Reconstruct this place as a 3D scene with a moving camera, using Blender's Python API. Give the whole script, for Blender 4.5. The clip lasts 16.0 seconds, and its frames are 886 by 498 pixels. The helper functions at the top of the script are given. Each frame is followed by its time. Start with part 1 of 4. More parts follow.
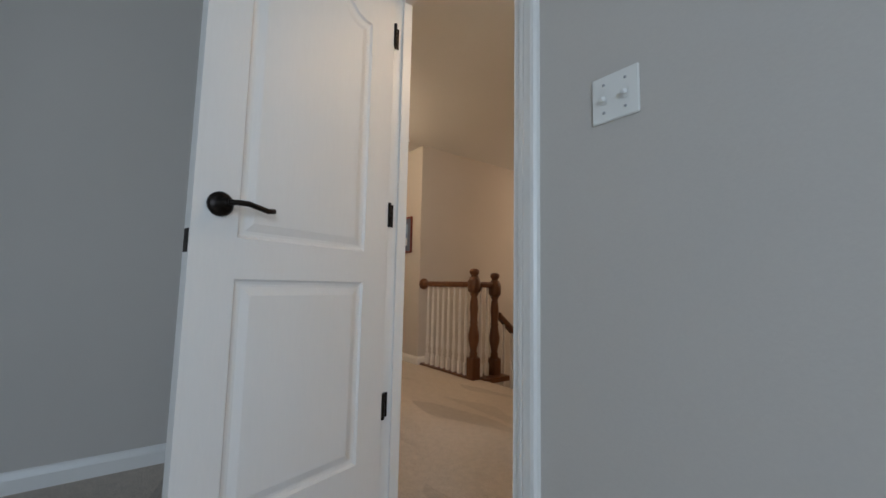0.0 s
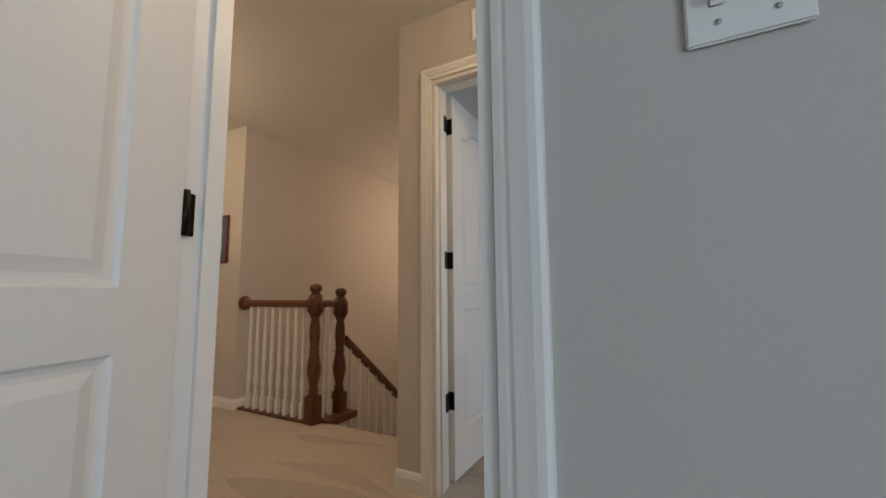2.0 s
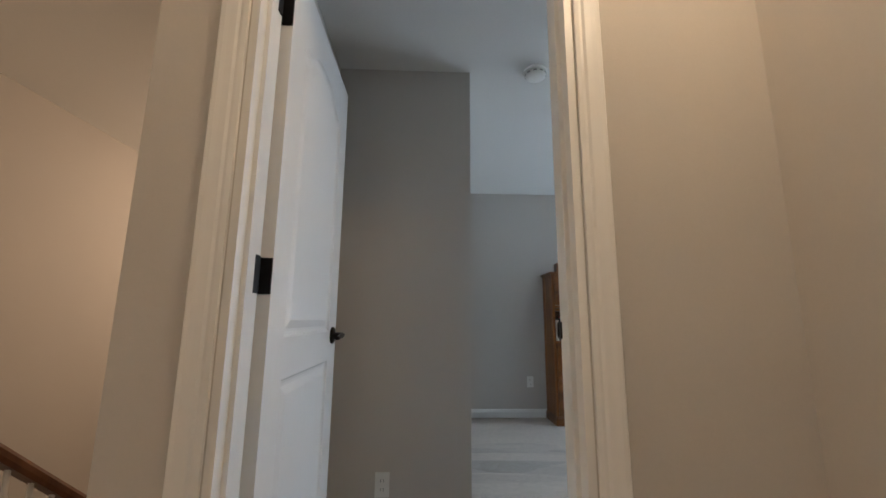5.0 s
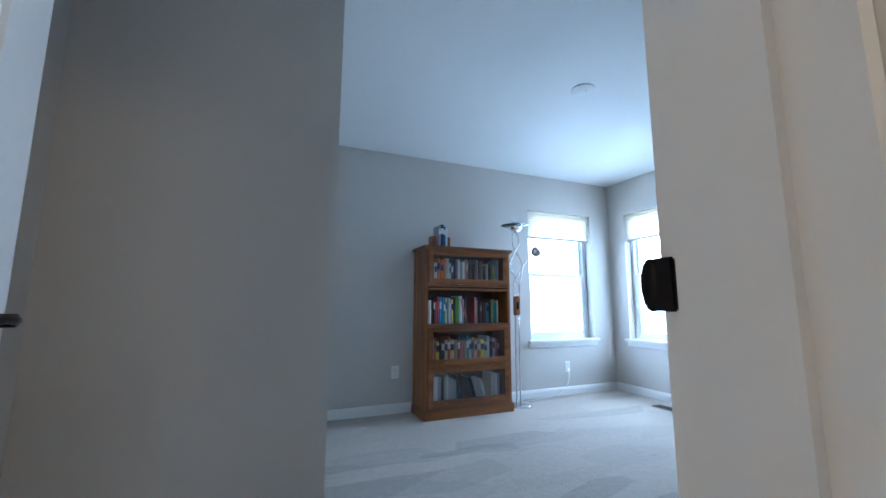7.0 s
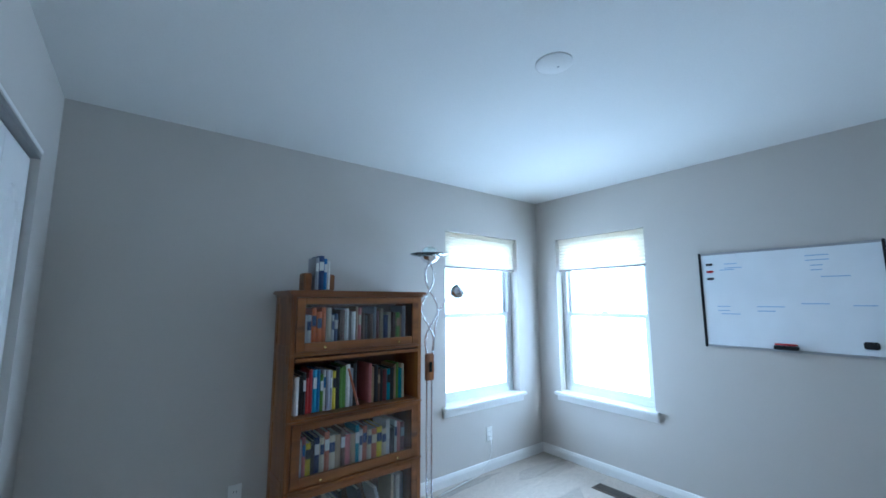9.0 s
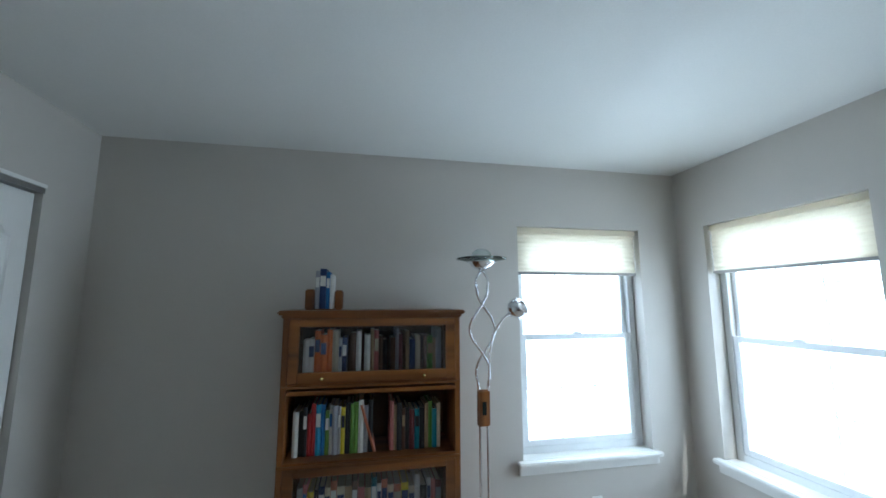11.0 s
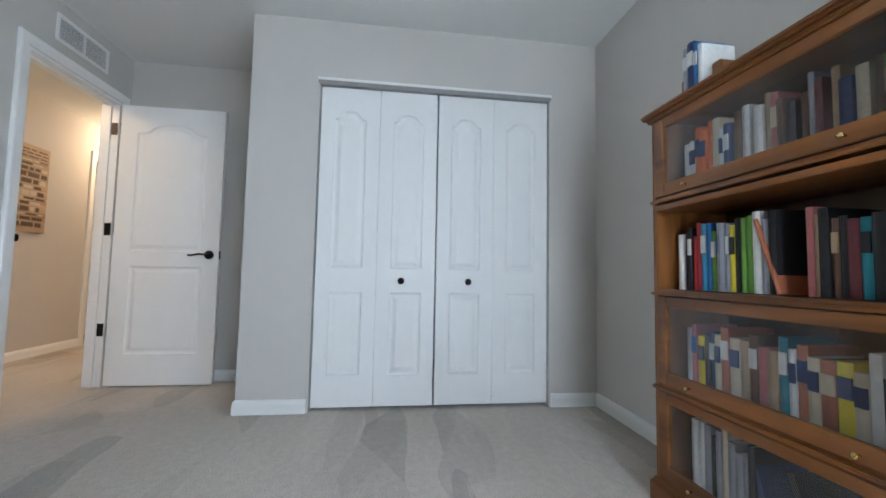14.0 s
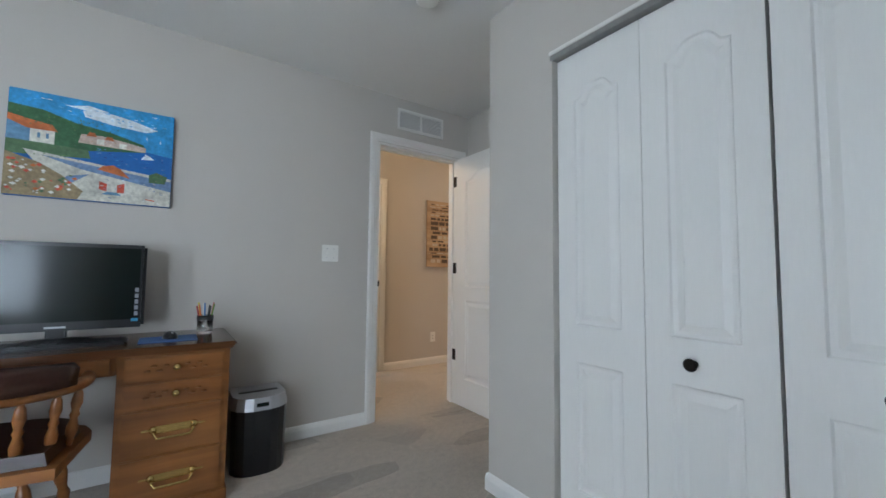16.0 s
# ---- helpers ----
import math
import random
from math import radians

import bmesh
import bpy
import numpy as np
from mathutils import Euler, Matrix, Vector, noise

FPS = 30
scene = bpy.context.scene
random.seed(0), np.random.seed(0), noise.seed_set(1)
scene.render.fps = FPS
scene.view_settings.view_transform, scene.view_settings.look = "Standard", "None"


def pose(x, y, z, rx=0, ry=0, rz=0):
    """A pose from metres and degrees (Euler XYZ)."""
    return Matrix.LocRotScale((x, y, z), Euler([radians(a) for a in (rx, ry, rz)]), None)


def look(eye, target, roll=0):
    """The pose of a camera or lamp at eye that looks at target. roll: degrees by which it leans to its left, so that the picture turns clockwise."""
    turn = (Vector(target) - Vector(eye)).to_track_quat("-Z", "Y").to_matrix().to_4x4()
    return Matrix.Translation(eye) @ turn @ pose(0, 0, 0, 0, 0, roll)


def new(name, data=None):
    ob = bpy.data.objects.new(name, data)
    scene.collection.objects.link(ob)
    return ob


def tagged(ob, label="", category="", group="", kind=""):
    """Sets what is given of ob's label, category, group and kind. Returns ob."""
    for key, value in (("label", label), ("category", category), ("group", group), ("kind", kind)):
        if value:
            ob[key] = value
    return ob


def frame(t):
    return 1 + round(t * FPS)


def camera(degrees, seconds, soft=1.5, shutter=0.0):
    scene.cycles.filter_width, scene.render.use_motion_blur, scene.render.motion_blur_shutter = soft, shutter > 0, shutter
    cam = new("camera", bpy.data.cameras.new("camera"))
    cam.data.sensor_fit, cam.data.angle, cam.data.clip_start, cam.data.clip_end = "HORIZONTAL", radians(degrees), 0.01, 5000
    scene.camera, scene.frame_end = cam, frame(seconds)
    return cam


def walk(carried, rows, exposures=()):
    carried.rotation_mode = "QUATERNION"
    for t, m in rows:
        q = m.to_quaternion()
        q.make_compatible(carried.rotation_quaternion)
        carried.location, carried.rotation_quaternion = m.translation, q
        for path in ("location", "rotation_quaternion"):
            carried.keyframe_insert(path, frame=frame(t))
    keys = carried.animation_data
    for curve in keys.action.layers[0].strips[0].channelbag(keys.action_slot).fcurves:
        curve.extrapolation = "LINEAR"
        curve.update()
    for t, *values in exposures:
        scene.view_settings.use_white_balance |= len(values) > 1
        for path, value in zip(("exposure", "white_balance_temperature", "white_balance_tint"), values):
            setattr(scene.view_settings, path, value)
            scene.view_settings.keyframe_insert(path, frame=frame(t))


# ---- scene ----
cam = camera(97.0, 16.0, soft=1.6)
PATH = [
    (0, (0.819, -2.119, 0.849), (-0.767, -0.916, 1.038), 1.2),
    (0.5, (0.660, -2.080, 0.875), (-0.767, -0.696, 1.104), 0.5),
    (1, (0.530, -2.003, 0.919), (-0.737, -0.472, 1.152), 0.1),
    (1.5, (0.421, -1.917, 0.947), (-0.682, -0.263, 1.172), -0.3),
    (2, (0.324, -1.820, 0.957), (-0.619, -0.070, 1.173), -0.4),
    (2.5, (0.219, -1.659, 0.965), (-0.585, 0.158, 1.189), -0.2),
    (3, (0.119, -1.523, 0.982), (-0.544, 0.351, 1.205), -0.4),
    (3.5, (0.012, -1.368, 1.020), (-0.510, 0.550, 1.242), -0.3),
    (3.7, (-0.027, -1.317, 1.026), (-0.482, 0.617, 1.262), -0.3),
    (6, (-0.287, -0.537, 1.000), (0.142, 1.376, 1.390), 0.6),
    (6.5, (-0.194, -0.332, 0.982), (0.376, 1.559, 1.295), 0.5),
    (7, (-0.175, -0.205, 0.980), (0.603, 1.619, 1.258), 0.2),
    (7.5, (-0.067, 0.302, 1.072), (0.904, 2.030, 1.339), 0.1),
    (8, (-0.014, 0.531, 1.165), (1.116, 2.159, 1.435), 0.0),
    (8.5, (0.199, 0.688, 1.327), (1.401, 2.267, 1.576), -0.1),
    (8.7, (0.263, 0.736, 1.379), (1.485, 2.298, 1.634), -0.1),
    (10.8, (1.32, 0.986, 1.58), (1.855, 2.891, 1.878), -0.1),
    (11, (1.42, 1.021, 1.539), (1.811, 2.964, 1.808), -0.1),
    (11.5, (1.661, 1.122, 1.265), (1.637, 3.101, 1.553), -0.1),
    (12, (1.979, 1.283, 1.05), (1.387, 3.179, 1.282), 1.0),
    (12.5, (2.192, 1.44, 0.844), (1.084, 3.092, 1.048), 1.2),
    (13, (2.379, 1.648, 0.805), (0.81, 2.881, 0.943), 1.6),
    (13.5, (2.482, 1.781, 0.803), (0.65, 2.572, 0.938), 1.1),
    (14, (2.478, 2.015, 0.845), (0.498, 2.274, 0.971), 1.1),
    (14.5, (2.291, 2.273, 0.952), (0.317, 1.976, 1.078), 1.1),
    (15, (2.044, 2.513, 1.086), (0.232, 1.674, 1.198), 1.0),
    (15.5, (1.692, 2.615, 1.113), (0.164, 1.329, 1.23), 0.9),
    (16, (1.355, 2.658, 1.075), (0.216, 1.019, 1.199), 0.6),
]
EXPO = [(0.0, -0.1, 5700, 8), (2.5, -0.1, 6000, 8), (3.5, 0.0, 6300, 8), (6.0, 0.1, 4900, 6), (7.0, 0.25, 4600, 4), (8.5, 0.15, 4600, 2), (11.0, -0.4, 5500, 2), (12.5, -0.6, 5300, 8), (13.5, 0.1, 5600, 8), (14.5, 0.65, 5800, 8), (16.0, 0.15, 5900, 8)]
walk(cam, [(t, look(eye, target, roll)) for t, eye, target, roll in PATH], EXPO)

# ---- world and light ----
world = bpy.data.worlds.new("world")
scene.world = world
world.use_nodes = True
wn = world.node_tree
sky = wn.nodes.new("ShaderNodeTexSky")
sky.sky_type = "NISHITA"
sky.sun_disc = False
sky.sun_elevation, sky.sun_rotation = radians(48), radians(200)
wn.links.new(sky.outputs[0], wn.nodes["Background"].inputs[0])
wn.nodes["Background"].inputs[1].default_value = 0.12


def lamp(name, kind, m, energy, color, **more):
    data = bpy.data.lights.new(name, kind)
    data.energy, data.color = energy, color
    for key, value in more.items():
        if key == "size":
            data.size = value
        elif key == "size_y":
            data.shape, data.size_y = "RECTANGLE", value
        elif key == "angle":
            data.angle = value
        elif key == "radius":
            data.shadow_soft_size = value
        elif key == "spread":
            data.spread = value
    ob = new(name, data)
    ob.matrix_world = m
    return ob


lamp("sun", "SUN", look((2, -8, 12), (0, 0, 0)), 3.0, (1, 0.95, 0.88), angle=radians(0.5))
DAY = (0.80, 0.90, 1.0)
lamp("window_light", "AREA", look((2.83, 3.555, 1.31), (2.83, 0, 1.31)), 34, DAY, size=0.86, size_y=1.44)
lamp("window_light", "AREA", look((3.755, 2.725, 1.31), (0, 2.725, 1.31)), 38, DAY, size=0.83, size_y=1.44)
# added fill lamp for the bedroom, at a wall opening that stays unseen
lamp("bedroom_fill_light", "AREA", look((2.95, -3.27, 1.4), (-1, -3.0, 1.3)), 40, DAY, size=1.2, size_y=1.3)
WARM = (1.0, 0.70, 0.42)
lamp("hall_bulb", "POINT", pose(-2.6, -0.9, 2.2), 22, WARM, radius=0.12)
lamp("hall_bulb", "POINT", pose(0.30, -0.72, 2.26), 11, WARM, radius=0.08)
lamp("stair_bulb", "POINT", pose(-1.35, 2.75, 1.75), 34, (1.0, 0.66, 0.40), radius=0.06)


# ---- materials ----
def mat(name, color, rough=0.6, metal=0.0, grain=40.0, vary=0.06, stain=3.0, stain_vary=0.06, bump=0.1, depth=0.001, ior=1.45, stretch=(1, 1, 1), sheen=0.0, coat=0.0):
    m = bpy.data.materials.new(name)
    m.use_nodes = True
    nt = m.node_tree
    b = nt.nodes["Principled BSDF"]
    b.inputs["Roughness"].default_value, b.inputs["Metallic"].default_value, b.inputs["IOR"].default_value = rough, metal, ior
    b.inputs["Sheen Weight"].default_value = sheen
    b.inputs["Coat Weight"].default_value = coat
    tc = nt.nodes.new("ShaderNodeTexCoord")
    mp = nt.nodes.new("ShaderNodeMapping")
    mp.inputs["Scale"].default_value = stretch
    nt.links.new(tc.outputs["Object"], mp.inputs[0])
    n1, n2 = nt.nodes.new("ShaderNodeTexNoise"), nt.nodes.new("ShaderNodeTexNoise")
    n1.inputs["Scale"].default_value, n1.inputs["Detail"].default_value = grain, 5
    n2.inputs["Scale"].default_value, n2.inputs["Detail"].default_value = stain, 3
    nt.links.new(mp.outputs[0], n1.inputs[0]), nt.links.new(mp.outputs[0], n2.inputs[0])
    out = None
    for n, amount in ((n1, vary), (n2, stain_vary)):
        r = nt.nodes.new("ShaderNodeMapRange")
        r.inputs[1].default_value, r.inputs[2].default_value = 0.25, 0.75
        r.inputs[3].default_value, r.inputs[4].default_value = 1 - amount, 1 + amount
        nt.links.new(n.outputs[0], r.inputs[0])
        x = nt.nodes.new("ShaderNodeVectorMath")
        x.operation = "SCALE"
        if out is None:
            x.inputs[0].default_value = color[:3]
        else:
            nt.links.new(out, x.inputs[0])
        nt.links.new(r.outputs[0], x.inputs["Scale"])
        out = x.outputs[0]
    nt.links.new(out, b.inputs["Base Color"])
    if bump:
        bp = nt.nodes.new("ShaderNodeBump")
        bp.inputs["Strength"].default_value, bp.inputs["Distance"].default_value = bump, depth
        nt.links.new(n1.outputs[0], bp.inputs["Height"])
        nt.links.new(bp.outputs[0], b.inputs["Normal"])
    return m


def glow(name, color, strength):
    m = bpy.data.materials.new(name)
    m.use_nodes = True
    b = m.node_tree.nodes["Principled BSDF"]
    b.inputs["Base Color"].default_value = (*color, 1)
    b.inputs["Emission Color"].default_value, b.inputs["Emission Strength"].default_value = (*color, 1), strength
    return m


def clear(name, color=(1, 1, 1), rough=0.0, ior=1.45):
    m = bpy.data.materials.new(name)
    m.use_nodes = True
    b = m.node_tree.nodes["Principled BSDF"]
    b.inputs["Base Color"].default_value = (*color, 1)
    b.inputs["Transmission Weight"].default_value, b.inputs["Roughness"].default_value, b.inputs["IOR"].default_value = 1, rough, ior
    return m


def wood(name, dark, light, rough=0.35, scale=9.0, axis=(1, 1, 0.08)):
    m = mat(name, light, rough, grain=90, vary=0.1, bump=0.15, depth=0.0006, stretch=axis, coat=0.25)
    nt = m.node_tree
    b = nt.nodes["Principled BSDF"]
    mp = [n for n in nt.nodes if n.type == "MAPPING"][0]
    w = nt.nodes.new("ShaderNodeTexNoise")
    w.inputs["Scale"].default_value, w.inputs["Detail"].default_value, w.inputs["Distortion"].default_value = scale, 6, 1.2
    nt.links.new(mp.outputs[0], w.inputs[0])
    ramp = nt.nodes.new("ShaderNodeValToRGB")
    ramp.color_ramp.elements[0].position, ramp.color_ramp.elements[1].position = 0.32, 0.66
    ramp.color_ramp.elements[0].color, ramp.color_ramp.elements[1].color = (*dark, 1), (*light, 1)
    nt.links.new(w.outputs[0], ramp.inputs[0])
    nt.links.new(ramp.outputs[0], b.inputs["Base Color"])
    return m


def carpet_material():
    m = mat("carpet", (0.51, 0.44, 0.365), 0.95, grain=170, vary=0.30, stain=28, stain_vary=0.10, bump=0.9, depth=0.006, sheen=0.25)
    nt = m.node_tree
    b = nt.nodes["Principled BSDF"]
    base = b.inputs["Base Color"].links[0].from_socket
    tc = [n for n in nt.nodes if n.type == "TEX_COORD"][0]
    # brushed pile: wedges of nap lying one way or the other
    warp = nt.nodes.new("ShaderNodeTexNoise")
    warp.inputs["Scale"].default_value, warp.inputs["Detail"].default_value = 1.6, 2
    nt.links.new(tc.outputs["Object"], warp.inputs[0])
    push = nt.nodes.new("ShaderNodeVectorMath")
    push.operation = "MULTIPLY_ADD"
    push.inputs[1].default_value = (0.14, 0.14, 0)
    nt.links.new(warp.outputs["Color"], push.inputs[0]), nt.links.new(tc.outputs["Object"], push.inputs[2])
    factors = []
    for turn, scale, seed, low, high in ((28, (1.2, 5.5, 1), 3.0, 1.0, 0.75), (-42, (1.3, 6.5, 1), 11.0, 1.0, 0.79), (75, (1.0, 4.5, 1), 7.0, 1.0, 1.07)):
        mp = nt.nodes.new("ShaderNodeMapping")
        mp.inputs["Rotation"].default_value = (0, 0, radians(turn))
        mp.inputs["Scale"].default_value, mp.inputs["Location"].default_value = scale, (seed, seed, 0)
        nt.links.new(push.outputs[0], mp.inputs[0])
        v = nt.nodes.new("ShaderNodeTexVoronoi")
        v.inputs["Scale"].default_value, v.inputs["Randomness"].default_value = 1.1, 1
        nt.links.new(mp.outputs[0], v.inputs[0])
        r = nt.nodes.new("ShaderNodeMapRange")
        r.inputs[1].default_value, r.inputs[2].default_value = 0.70, 0.86
        r.inputs[3].default_value, r.inputs[4].default_value = low, high
        nt.links.new(v.outputs["Color"], r.inputs[0])
        factors.append(r.outputs[0])
    for f in factors:
        x = nt.nodes.new("ShaderNodeVectorMath")
        x.operation = "SCALE"
        nt.links.new(base, x.inputs[0]), nt.links.new(f, x.inputs["Scale"])
        base = x.outputs[0]
    nt.links.new(base, b.inputs["Base Color"])
    return m


WALL = mat("wall_paint", (0.56, 0.525, 0.48), 0.75, grain=180, vary=0.015, stain=1.2, stain_vary=0.025, bump=0.25, depth=0.0012)
CEIL = mat("ceiling_paint", (0.74, 0.73, 0.70), 0.9, grain=120, vary=0.02, stain=1.0, stain_vary=0.02, bump=0.3, depth=0.0015)
TRIM = mat("trim_paint", (0.80, 0.785, 0.75), 0.35, grain=30, vary=0.01, stain=2, stain_vary=0.015, bump=0.05)
DOORW = mat("door_paint", (0.80, 0.785, 0.755), 0.42, grain=160, vary=0.012, stain=2, stain_vary=0.015, bump=0.18, depth=0.0006, stretch=(1, 1, 0.12))
CARPET = carpet_material()
BRONZE = mat("oiled_bronze", (0.018, 0.014, 0.012), 0.35, 0.8, grain=60, vary=0.15)
PLATE = mat("white_plastic", (0.82, 0.81, 0.77), 0.3, grain=20, vary=0.01, bump=0)
OAK = wood("honey_oak", (0.13, 0.042, 0.009), (0.33, 0.125, 0.027))
OAKH = wood("honey_oak_across", (0.115, 0.037, 0.008), (0.29, 0.108, 0.022), axis=(0.08, 1, 1))
# back panel oak, darkened in colour for the shade inside the bookcase
OAKSHADED = wood("oak_back_shaded", (0.05, 0.02, 0.008), (0.10, 0.042, 0.015))
MAPLE = wood("maple", (0.14, 0.046, 0.011), (0.27, 0.105, 0.026), axis=(0.1, 1, 1))
MAPLETOP = wood("dark_maple_top", (0.07, 0.026, 0.009), (0.14, 0.055, 0.019), 0.22, axis=(0.1, 1, 1))
NEWEL = wood("stained_newel", (0.085, 0.03, 0.012), (0.17, 0.066, 0.024), 0.3)
CHROME = mat("chrome", (0.75, 0.75, 0.77), 0.08, 1.0, grain=10, vary=0.02, bump=0)
BRASS = mat("brass", (0.62, 0.45, 0.17), 0.25, 1.0, grain=40, vary=0.1, bump=0)
BLACK = mat("black_plastic", (0.012, 0.012, 0.013), 0.28, grain=60, vary=0.1, bump=0.02)
SCREEN = mat("dark_screen", (0.010, 0.014, 0.013), 0.12, grain=5, vary=0.05, bump=0)
SILVER = mat("silver_plastic", (0.42, 0.42, 0.43), 0.35, 0.3, grain=30, vary=0.04, bump=0)
GREYMETAL = mat("anodised_track", (0.33, 0.32, 0.31), 0.45, 0.6, grain=40, vary=0.06)
GLASS = clear("pane_glass")
GREENGLASS = clear("green_glass", (0.80, 0.97, 0.92), 0.02)
FROST = clear("frosted_glass", (0.95, 0.95, 0.95), 0.45)
PAPER = mat("paper", (0.70, 0.66, 0.56), 0.9, grain=300, vary=0.1, bump=0.1)
SHADE = mat("shade_fabric", (0.80, 0.76, 0.66), 0.9, grain=200, vary=0.05, stretch=(1, 1, 6))
tl = SHADE.node_tree.nodes.new("ShaderNodeBsdfTranslucent")
tl.inputs[0].default_value = (0.85, 0.80, 0.70, 1)
mx = SHADE.node_tree.nodes.new("ShaderNodeMixShader")
mx.inputs[0].default_value = 0.75
SHADE.node_tree.links.new(SHADE.node_tree.nodes["Principled BSDF"].outputs[0], mx.inputs[1])
SHADE.node_tree.links.new(tl.outputs[0], mx.inputs[2])
SHADE.node_tree.links.new(mx.outputs[0], SHADE.node_tree.nodes["Material Output"].inputs[0])
LEATHER = mat("brown_leather", (0.035, 0.012, 0.007), 0.35, grain=140, vary=0.2, bump=0.3)
DARKGAP = mat("shadow_gap", (0.03, 0.028, 0.026), 0.9, bump=0)
VINYL = mat("white_vinyl", (0.80, 0.81, 0.81), 0.4, grain=30, vary=0.01, bump=0)
BOARD = mat("whiteboard", (0.80, 0.82, 0.84), 0.15, grain=10, vary=0.01, bump=0)


def flat(name, color, rough=0.6):
    return mat(name, color, rough, grain=70, vary=0.08, stain=9, stain_vary=0.08, bump=0.05)


# ---- building helpers ----
def box(bm, x0, y0, z0, x1, y1, z1, bevel=0.0, index=0):
    b = bmesh.new()
    bmesh.ops.create_cube(b, size=1)
    for v in b.verts:
        v.co = Vector(((x0 + x1) / 2 + v.co.x * (x1 - x0), (y0 + y1) / 2 + v.co.y * (y1 - y0), (z0 + z1) / 2 + v.co.z * (z1 - z0)))
    if bevel:
        bmesh.ops.bevel(b, geom=b.edges[:], offset=bevel, segments=2, affect="EDGES", clamp_overlap=True)
    join(bm, b, None, index)
    return bm


def join(bm, b, m=None, index=0):
    vs = [bm.verts.new(m @ v.co if m else v.co) for v in b.verts]
    b.verts.index_update()
    for f in b.faces:
        try:
            g = bm.faces.new([vs[v.index] for v in f.verts])
            g.material_index, g.smooth = index or f.material_index, f.smooth
        except ValueError:
            pass
    b.free()


def slab(x0, y0, z0, x1, y1, z1, bevel=0.0):
    return box(bmesh.new(), x0, y0, z0, x1, y1, z1, bevel)


def lathe(profile, m=None, n=20, bm=None):
    """Rings of (radius, height) round z."""
    bm = bm or bmesh.new()
    rings = []
    for r, z in profile:
        ring = []
        for k in range(n):
            a = 2 * math.pi * k / n
            p = Vector((r * math.cos(a), r * math.sin(a), z))
            ring.append(bm.verts.new(m @ p if m else p))
        rings.append(ring)
    for a, b in zip(rings, rings[1:]):
        for k in range(n):
            bm.faces.new((a[k], a[(k + 1) % n], b[(k + 1) % n], b[k])).smooth = True
    bm.faces.new(rings[0][::-1]), bm.faces.new(rings[-1])
    return bm


def tube(points, radius, n=10, bm=None):
    bm = bm or bmesh.new()
    pts = [Vector(p) for p in points]
    rings = []
    for i, p in enumerate(pts):
        d = (pts[min(i + 1, len(pts) - 1)] - pts[max(i - 1, 0)]).normalized()
        q = d.to_track_quat("Z", "Y")
        rings.append([bm.verts.new(p + q @ Vector((radius * math.cos(2 * math.pi * k / n), radius * math.sin(2 * math.pi * k / n), 0))) for k in range(n)])
    for a, b in zip(rings, rings[1:]):
        for k in range(n):
            bm.faces.new((a[k], a[(k + 1) % n], b[(k + 1) % n], b[k])).smooth = True
    bm.faces.new(rings[0][::-1]), bm.faces.new(rings[-1])
    return bm


def mesh_of(name, bm, *materials):
    bmesh.ops.recalc_face_normals(bm, faces=bm.faces[:])
    me = bpy.data.meshes.new(name)
    bm.to_mesh(me)
    bm.free()
    for m in materials:
        me.materials.append(m)
    return me


def part(name, bm, material, parent, label="", at=None):
    ob = new(name, mesh_of(name, bm, *(material if isinstance(material, tuple) else (material,))))
    ob.parent = parent
    if at is not None:
        ob.matrix_basis = at
    return tagged(ob, label)


def thing(name, label, category, at=None, group="", kind=""):
    ob = new(name)
    ob.empty_display_size = 0.05
    if at is not None:
        ob.matrix_basis = at
    return tagged(ob, label, category, group, kind)


def solid(name, bm, material, label, category, kind="", group="", at=None):
    ob = new(name, mesh_of(name, bm, *(material if isinstance(material, tuple) else (material,))))
    if at is not None:
        ob.matrix_basis = at
    return tagged(ob, label, category, group, kind)


# ---- the shell ----
TOP = 2.44
BASE = 0.085


def wall_along(name, axis, face0, face1, a0, a1, openings=(), z0=0.0, z1=TOP, label="greige painted plaster wall"):
    """A wall along x or y between two faces, with openings (from, to, bottom, top)."""
    bm = bmesh.new()

    def seg(p, q, lo, hi):
        if q - p > 1e-4 and hi - lo > 1e-4:
            box(bm, p, face0, lo, q, face1, hi) if axis == "x" else box(bm, face0, p, lo, face1, q, hi)

    at = a0
    for p, q, lo, hi in sorted(openings):
        seg(at, p, z0, z1)
        seg(p, q, z0, lo), seg(p, q, hi, z1)
        at = q
    seg(at, a1, z0, z1)
    bmesh.ops.remove_doubles(bm, verts=bm.verts[:], dist=1e-5)
    return solid(name, bm, WALL, label, "wall", "structure")


DOOR_H = 2.06
EX, NY = 3.58, 3.38  # east and north faces of the office
W1 = (2.385, 3.275, 0.59, 2.03)
W2 = (2.29, 3.15, 0.59, 2.03)
wall_along("wall_north", "x", NY, NY + 0.16, -0.86, EX + 0.16, [W1])
wall_along("wall_east", "y", EX, EX + 0.16, -0.13, NY, [W2])
wall_along("wall_south", "x", -0.12, 0.0, -0.86, EX, [(-0.65, 0.11, 0, DOOR_H)], label="greige painted wall with a doorway between office and landing")
wall_along("wall_west", "y", -0.86, -0.75, 0.0, NY)
wall_along("closet_wall_south", "x", 1.13, 1.24, -0.75, 0.0)
wall_along("closet_wall_front", "y", -0.11, 0.0, 1.24, NY, [(1.53, 3.06, 0, 2.05)], label="greige painted closet front wall with a wide opening")
